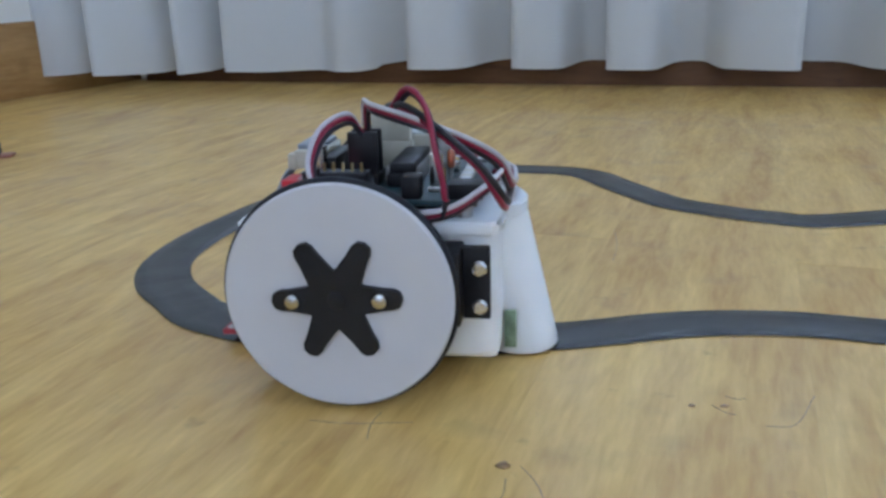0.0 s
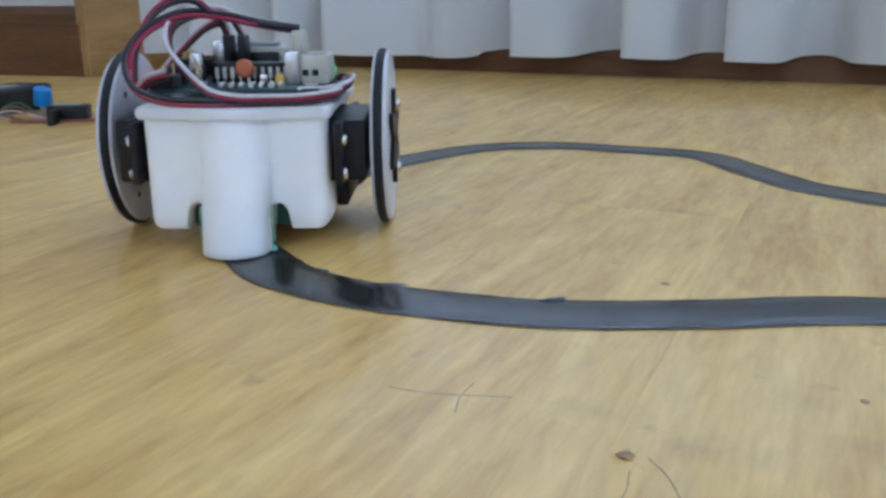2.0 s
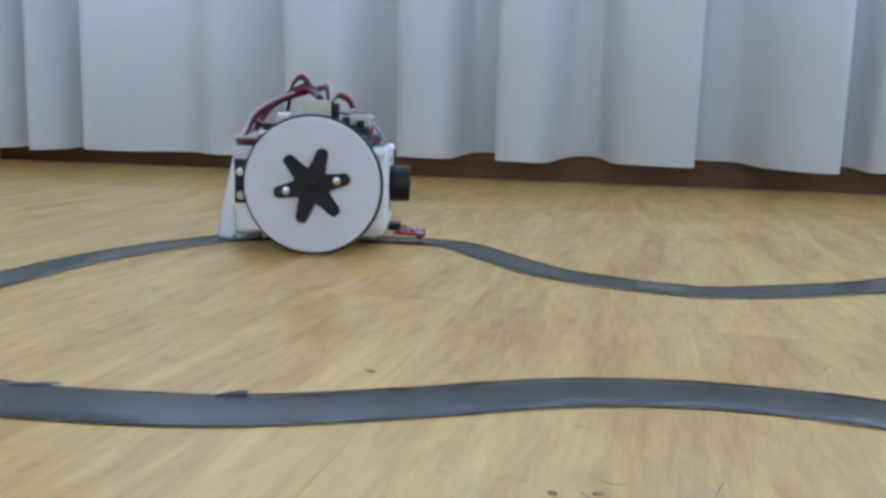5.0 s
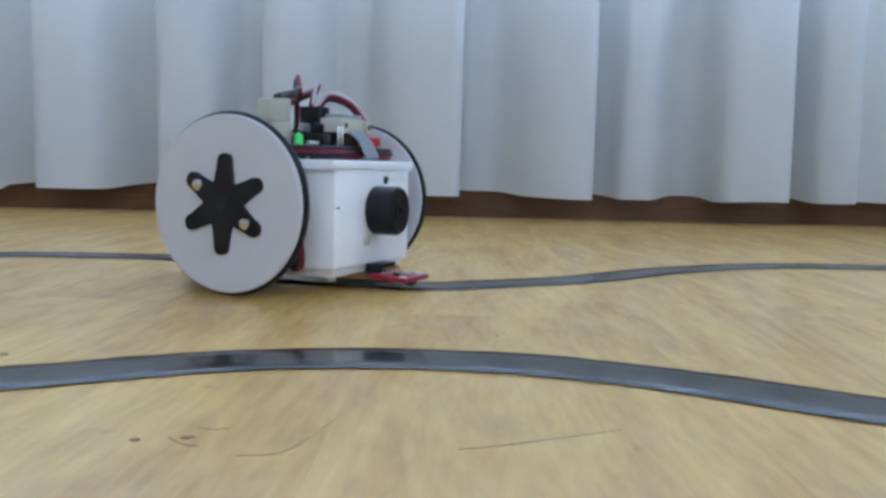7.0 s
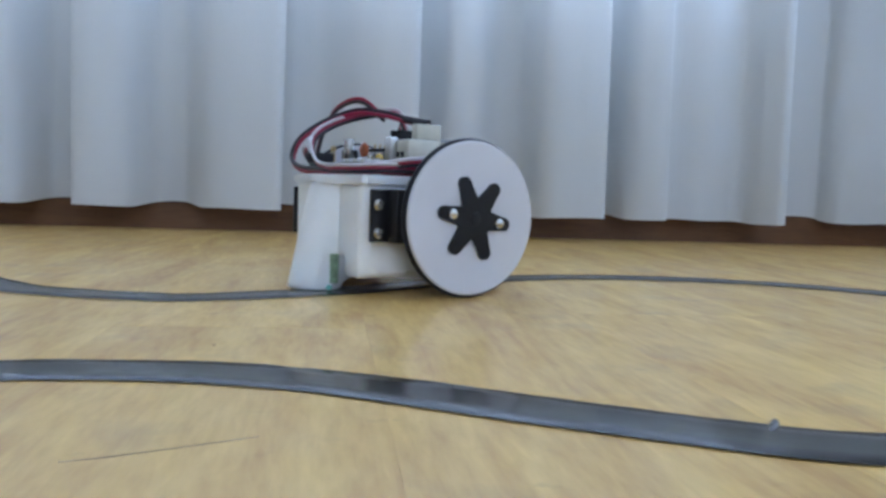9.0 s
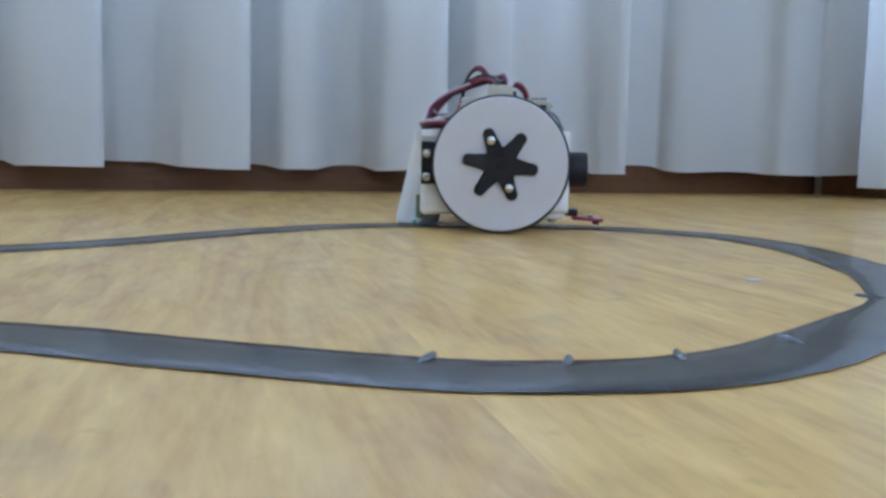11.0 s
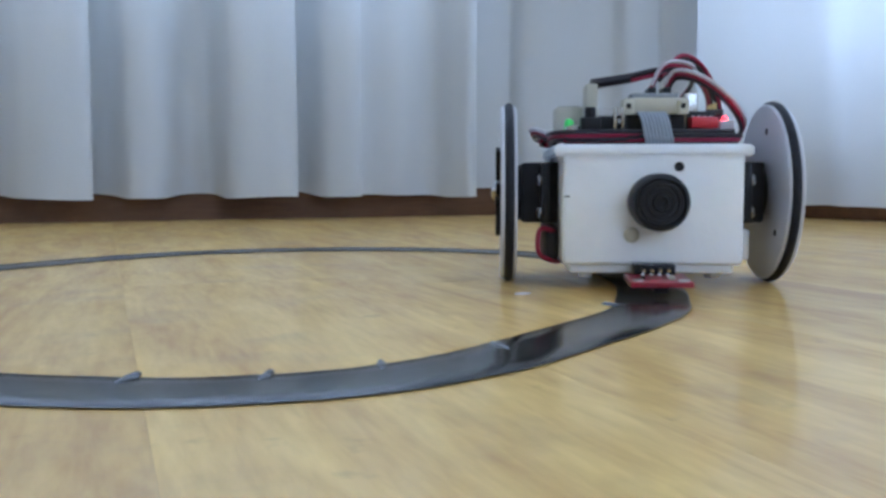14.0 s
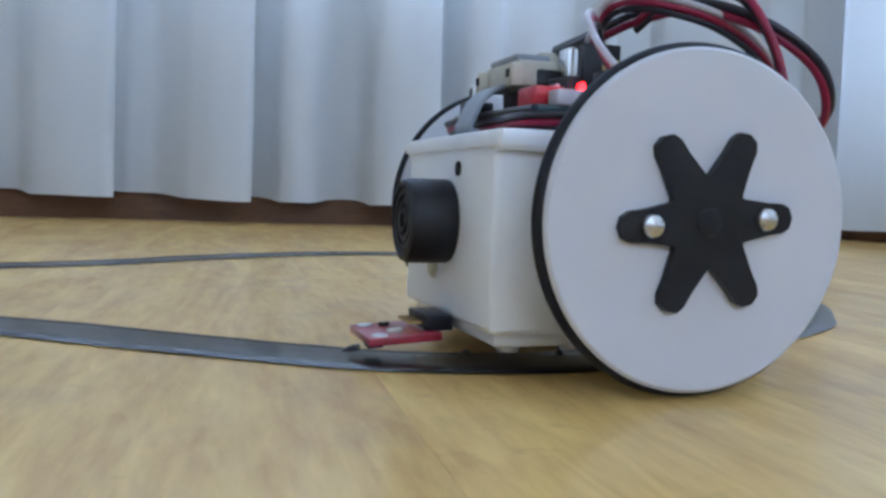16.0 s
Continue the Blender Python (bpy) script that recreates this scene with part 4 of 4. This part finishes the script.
def cables(robot):
    tri = (W_BLACK, W_RED, W_WHITE)
    # power lead: from the cream plug over the top, out past the left edge and along the rear
    strands([(-0.0010, -0.0163, 0.0680), (-0.0040, -0.0030, 0.0702), (-0.0080, 0.0078, 0.0728), (-0.0150, 0.0194, 0.0738), (-0.0250, 0.0285, 0.0690), (-0.0345, 0.0322, 0.0615),
             (-0.0394, 0.0302, 0.0536), (-0.0406, 0.0235, 0.0494), (-0.0398, 0.0120, 0.0478), (-0.0388, -0.0100, 0.0478), (-0.0335, -0.0255, 0.0482), (-0.0220, -0.0310, 0.0488)],
            (W_RED, W_BLACK), robot, 0.0009)
    part("heat_shrink", tube(spline([(-0.0008, -0.0160, 0.0680), (-0.0025, -0.0100, 0.0690), (-0.0040, -0.0025, 0.0703)], 8), 0.0017), W_BLACK, robot, "black sleeve on the power lead")
    # first servo lead: up over the left side, then down behind the wheel
    strands([(0.0010, 0.0088, 0.0660), (0.0040, 0.0120, 0.0705), (0.0090, 0.0195, 0.0680), (0.0105, 0.0280, 0.0610), (0.0070, 0.0335, 0.0540), (-0.0020, 0.0340, 0.0496),
             (-0.0130, 0.0338, 0.0482), (-0.0260, 0.0325, 0.0494), (-0.0350, 0.0265, 0.0540), (-0.0385, 0.0190, 0.0565)], tri, robot, 0.0007)
    # second servo lead: to the rear left and slanting down across the back
    strands([(0.0010, 0.0038, 0.0660), (-0.0005, 0.0085, 0.0735), (-0.0050, 0.0177, 0.0738), (-0.0180, 0.0222, 0.0705), (-0.0310, 0.0200, 0.0648), (-0.0380, 0.0146, 0.0588),
             (-0.0402, 0.0062, 0.0510), (-0.0404, -0.0030, 0.0488), (-0.0398, -0.0110, 0.0486), (-0.0380, -0.0220, 0.0486), (-0.0300, -0.0315, 0.0492), (-0.0100, -0.0325, 0.0490)], tri, robot, 0.0007)
    # lead bent round the rear right corner
    strands([(-0.0320, -0.0200, 0.0498), (-0.0290, -0.0300, 0.0500), (-0.0210, -0.0352, 0.0515), (-0.0100, -0.0345, 0.0520), (0.0000, -0.0305, 0.0500)], tri, robot, 0.0007)
    # tall loop over the left edge
    strands([(-0.0070, 0.0085, 0.0705), (-0.0140, 0.0170, 0.0785), (-0.0205, 0.0262, 0.0750), (-0.0240, 0.0325, 0.0640), (-0.0260, 0.0335, 0.0530), (-0.0245, 0.0318, 0.0484)],
            (W_BLACK, W_RED), robot, 0.0008)
    # leads coiled flat between the body and the board
    for dz, pts in ((0.0, [(0.0210, -0.0270), (0.0232, -0.0100), (0.0240, 0.0120), (0.0225, 0.0270), (0.0050, 0.0305), (-0.0200, 0.0300)]),
                    (0.0014, [(-0.0250, -0.0290), (0.0000, -0.0305), (0.0190, -0.0290), (0.0232, -0.0190), (0.0242, 0.0050), (0.0225, 0.0260)])):
        strands([(x, y, 0.0478 + dz) for x, y in pts], (W_BLACK, W_RED, W_BLACK), robot, 0.0007)


def line_robot():
    robot = new("line_following_robot")
    tagged(robot, "small white two-wheeled robot with exposed circuit board and cables", "robot")
    chassis(robot)
    left, right = wheel(robot, 1), wheel(robot, -1)
    servo(robot, 1)
    servo(robot, -1)
    line_sensor(robot)
    electronics(robot)
    cables(robot)
    return robot, left, right


# ---- things beside the track ----
def battery_pack():
    p = new("battery_pack")
    p.matrix_world = pose(0.006, 0.527, 0, 0, 0, 98) @ Matrix.Scale(0.88, 4)
    part("case", box(-0.060, 0.060, -0.017, 0.017, 0.0, 0.021, 0.004, 3), BLACK, p)
    part("label_strip", box(-0.045, 0.030, -0.010, 0.010, 0.0208, 0.0216, 0.0002), GREY, p, "pale sticker on top")
    part("end_cap", box(0.0595, 0.0640, -0.012, 0.012, 0.004, 0.017, 0.001), RUBBER, p)
    tagged(p, "flat black battery pack lying on the floor", "battery")


def loose_module():
    p = new("electronics_module")
    p.matrix_world = pose(0.068, 0.531, 0, 0, 0, 30) @ Matrix.Scale(0.80, 4)
    part("board", box(-0.032, 0.038, -0.008, 0.010, 0.0006, 0.0022, 0.0002), COPPER, p, "small reddish circuit board")
    part("black_block", box(-0.004, 0.028, -0.006, 0.008, 0.0022, 0.0135, 0.0012), BLACK, p)
    part("block_stripe", box(-0.001, 0.022, -0.003, 0.003, 0.0134, 0.0139, 0.0001), GREY, p)
    k = part("knob", cyl(0.0068, 0.014, 0.0012, 24, turn(12, 10, 0, (-0.010, 0.006, 0.013))), BLUE, p, "blue turning knob")
    part("knob_stem", cyl(0.0022, 0.016, 0.0003, 12, pose(-0.0098, 0.006, 0.001)), TIN, p)
    part("leg", box(0.0030, 0.0070, -0.0270, -0.0082, 0.0, 0.011, 0.0005), BLACK, p)
    for i, (m, h, o) in enumerate(((COPPER, 0.014, 0.0), (GREEN_WIRE, 0.017, 0.003), (W_WHITE, 0.011, -0.003), (COPPER, 0.009, 0.006))):
        part("wire", tube(spline([(-0.030 + o, -0.006, 0.003), (-0.038 + o, -0.012, h * 0.7), (-0.024 + o, -0.013, h), (-0.010, -0.007 + o, 0.006), (0.002, -0.009, 0.003)], 8), 0.0006), m, p)
    tagged(p, "loose sensor module with blue knob and thin wires on the floor", "circuit board")


def floor_marks():
    """Knots and scratches in the varnish."""
    for i, (x, y, r, e) in enumerate(((0.507, 0.260, 0.0026, 1.4), (0.546, 0.301, 0.0013, 1.3), (0.554, 0.303, 0.0012, 1.8), (0.608, 0.397, 0.0010, 1.2), (0.494, 0.360, 0.0013, 1.8))):
        bm = lathe([(r, 0.0), (r * 0.8, 0.00025), (0.0, 0.0003)], 14)
        for v in bm.verts:
            v.co.x *= 0.5 * e * (1 + 0.9 * noise.noise(v.co * 1500 + Vector((i, 0, 0))))
            v.co.y *= 0.6 * (1 + 0.9 * noise.noise(v.co * 1500 + Vector((0, i, 0))))
        ob = solid("floor_knot", bm, KNOT)
        ob.matrix_world = pose(x, y, 0.0001, 0, 0, random.Random(i).uniform(-25, 25))
        tagged(ob, "small dark knot in the oak floor", "wood knot", kind="structure")
    # thin scratches: points along each
    for pts in ([(0.5095, 0.415), (0.508, 0.436), (0.504, 0.458)],
                [(0.454, 0.268), (0.464, 0.269), (0.480, 0.274)],
                [(0.470, 0.277), (0.470, 0.270), (0.472, 0.263)],
                [(0.511, 0.261), (0.516, 0.255), (0.521, 0.245)],
                [(0.509, 0.255), (0.510, 0.248), (0.509, 0.242)],
                [(0.551, 0.303), (0.554, 0.300), (0.557, 0.299)],
                [(0.598, 0.301), (0.606, 0.304), (0.626, 0.314)],
                [(0.564, 0.295), (0.571, 0.298), (0.576, 0.315)],
                [(0.554, 0.309), (0.557, 0.308), (0.559, 0.309)]):
        sc = solid("floor_scratch", tube(spline([(x, y, -0.00005) for x, y in pts], 8), 0.00015, 5), SCUFF)
        tagged(sc, "thin grey scratch in the floor varnish", "scratch", kind="structure")
    chip = solid("varnish_chip", prism([(-0.003, -0.001), (0.001, -0.0016), (0.003, 0.0002), (0.0005, 0.0015), (-0.002, 0.001)], 0.0, 0.00035), W_WHITE)
    chip.matrix_world = pose(0.835, 0.4, 0)
    tagged(chip, "small white scrap lying on the floor", "scrap")


def floor_boards():
    """Oak strips that run towards the window, each an object of its own."""
    rnd = random.Random(11)
    fl = new("floor", None)
    tagged(fl, "varnished oak strip floor with fine joints and worn grain", "floor", kind="structure")
    w = 0.072
    meshes = {}
    for k in range(-26, 29):
        x = 0.576 + k * w
        y = 0.428 if k == 0 else -2.55 + rnd.uniform(0.0, 0.6)
        ends = []
        if k == 0:
            ends = [-2.55, -1.9, -1.3, -0.75, -0.16, 0.428, WALL_Y]
        else:
            ends, y = [-2.55], -2.55 + rnd.uniform(0.25, 0.75)
            while y < WALL_Y - 0.1:
                ends.append(y)
                y += rnd.choice((0.62, 0.78, 0.9))
            ends.append(WALL_Y)
        if not -1.42 < x < 2.6:
            continue
        for a, b in zip(ends[:-1], ends[1:]):
            ln = round(b - a, 3) - 0.0001
            if ln not in meshes:
                bm = box(0.0, w, 0, ln, -0.012, 0.0, 0.00005, 1)
                me = bpy.data.meshes.new("plank")
                bm.to_mesh(me)
                bm.free()
                me.materials.append(OAK)
                meshes[ln] = me
            ob = new("plank", meshes[ln])
            ob.parent = fl
            ob.location = (x, a, -0.00004 * rnd.random())


room()
left_corner()
windows()
curtain()
track()
ROBOT_THING, WHEEL_LEFT, WHEEL_RIGHT = line_robot()
battery_pack()
loose_module()
floor_marks()
floor_boards()


def motions():
    walk(ROBOT_THING, [(t, pose(x, y, 0, 0, 0, h)) for t, x, y, h in ROBOT])
    walk(WHEEL_LEFT, [(i * 0.25, pose(0, OUT, AXLE, 0, a, 0)) for i, a in enumerate(SPIN_LEFT)])
    walk(WHEEL_RIGHT, [(i * 0.25, pose(0, -OUT, AXLE, 0, a, 0)) for i, a in enumerate(SPIN_RIGHT)])


motions()
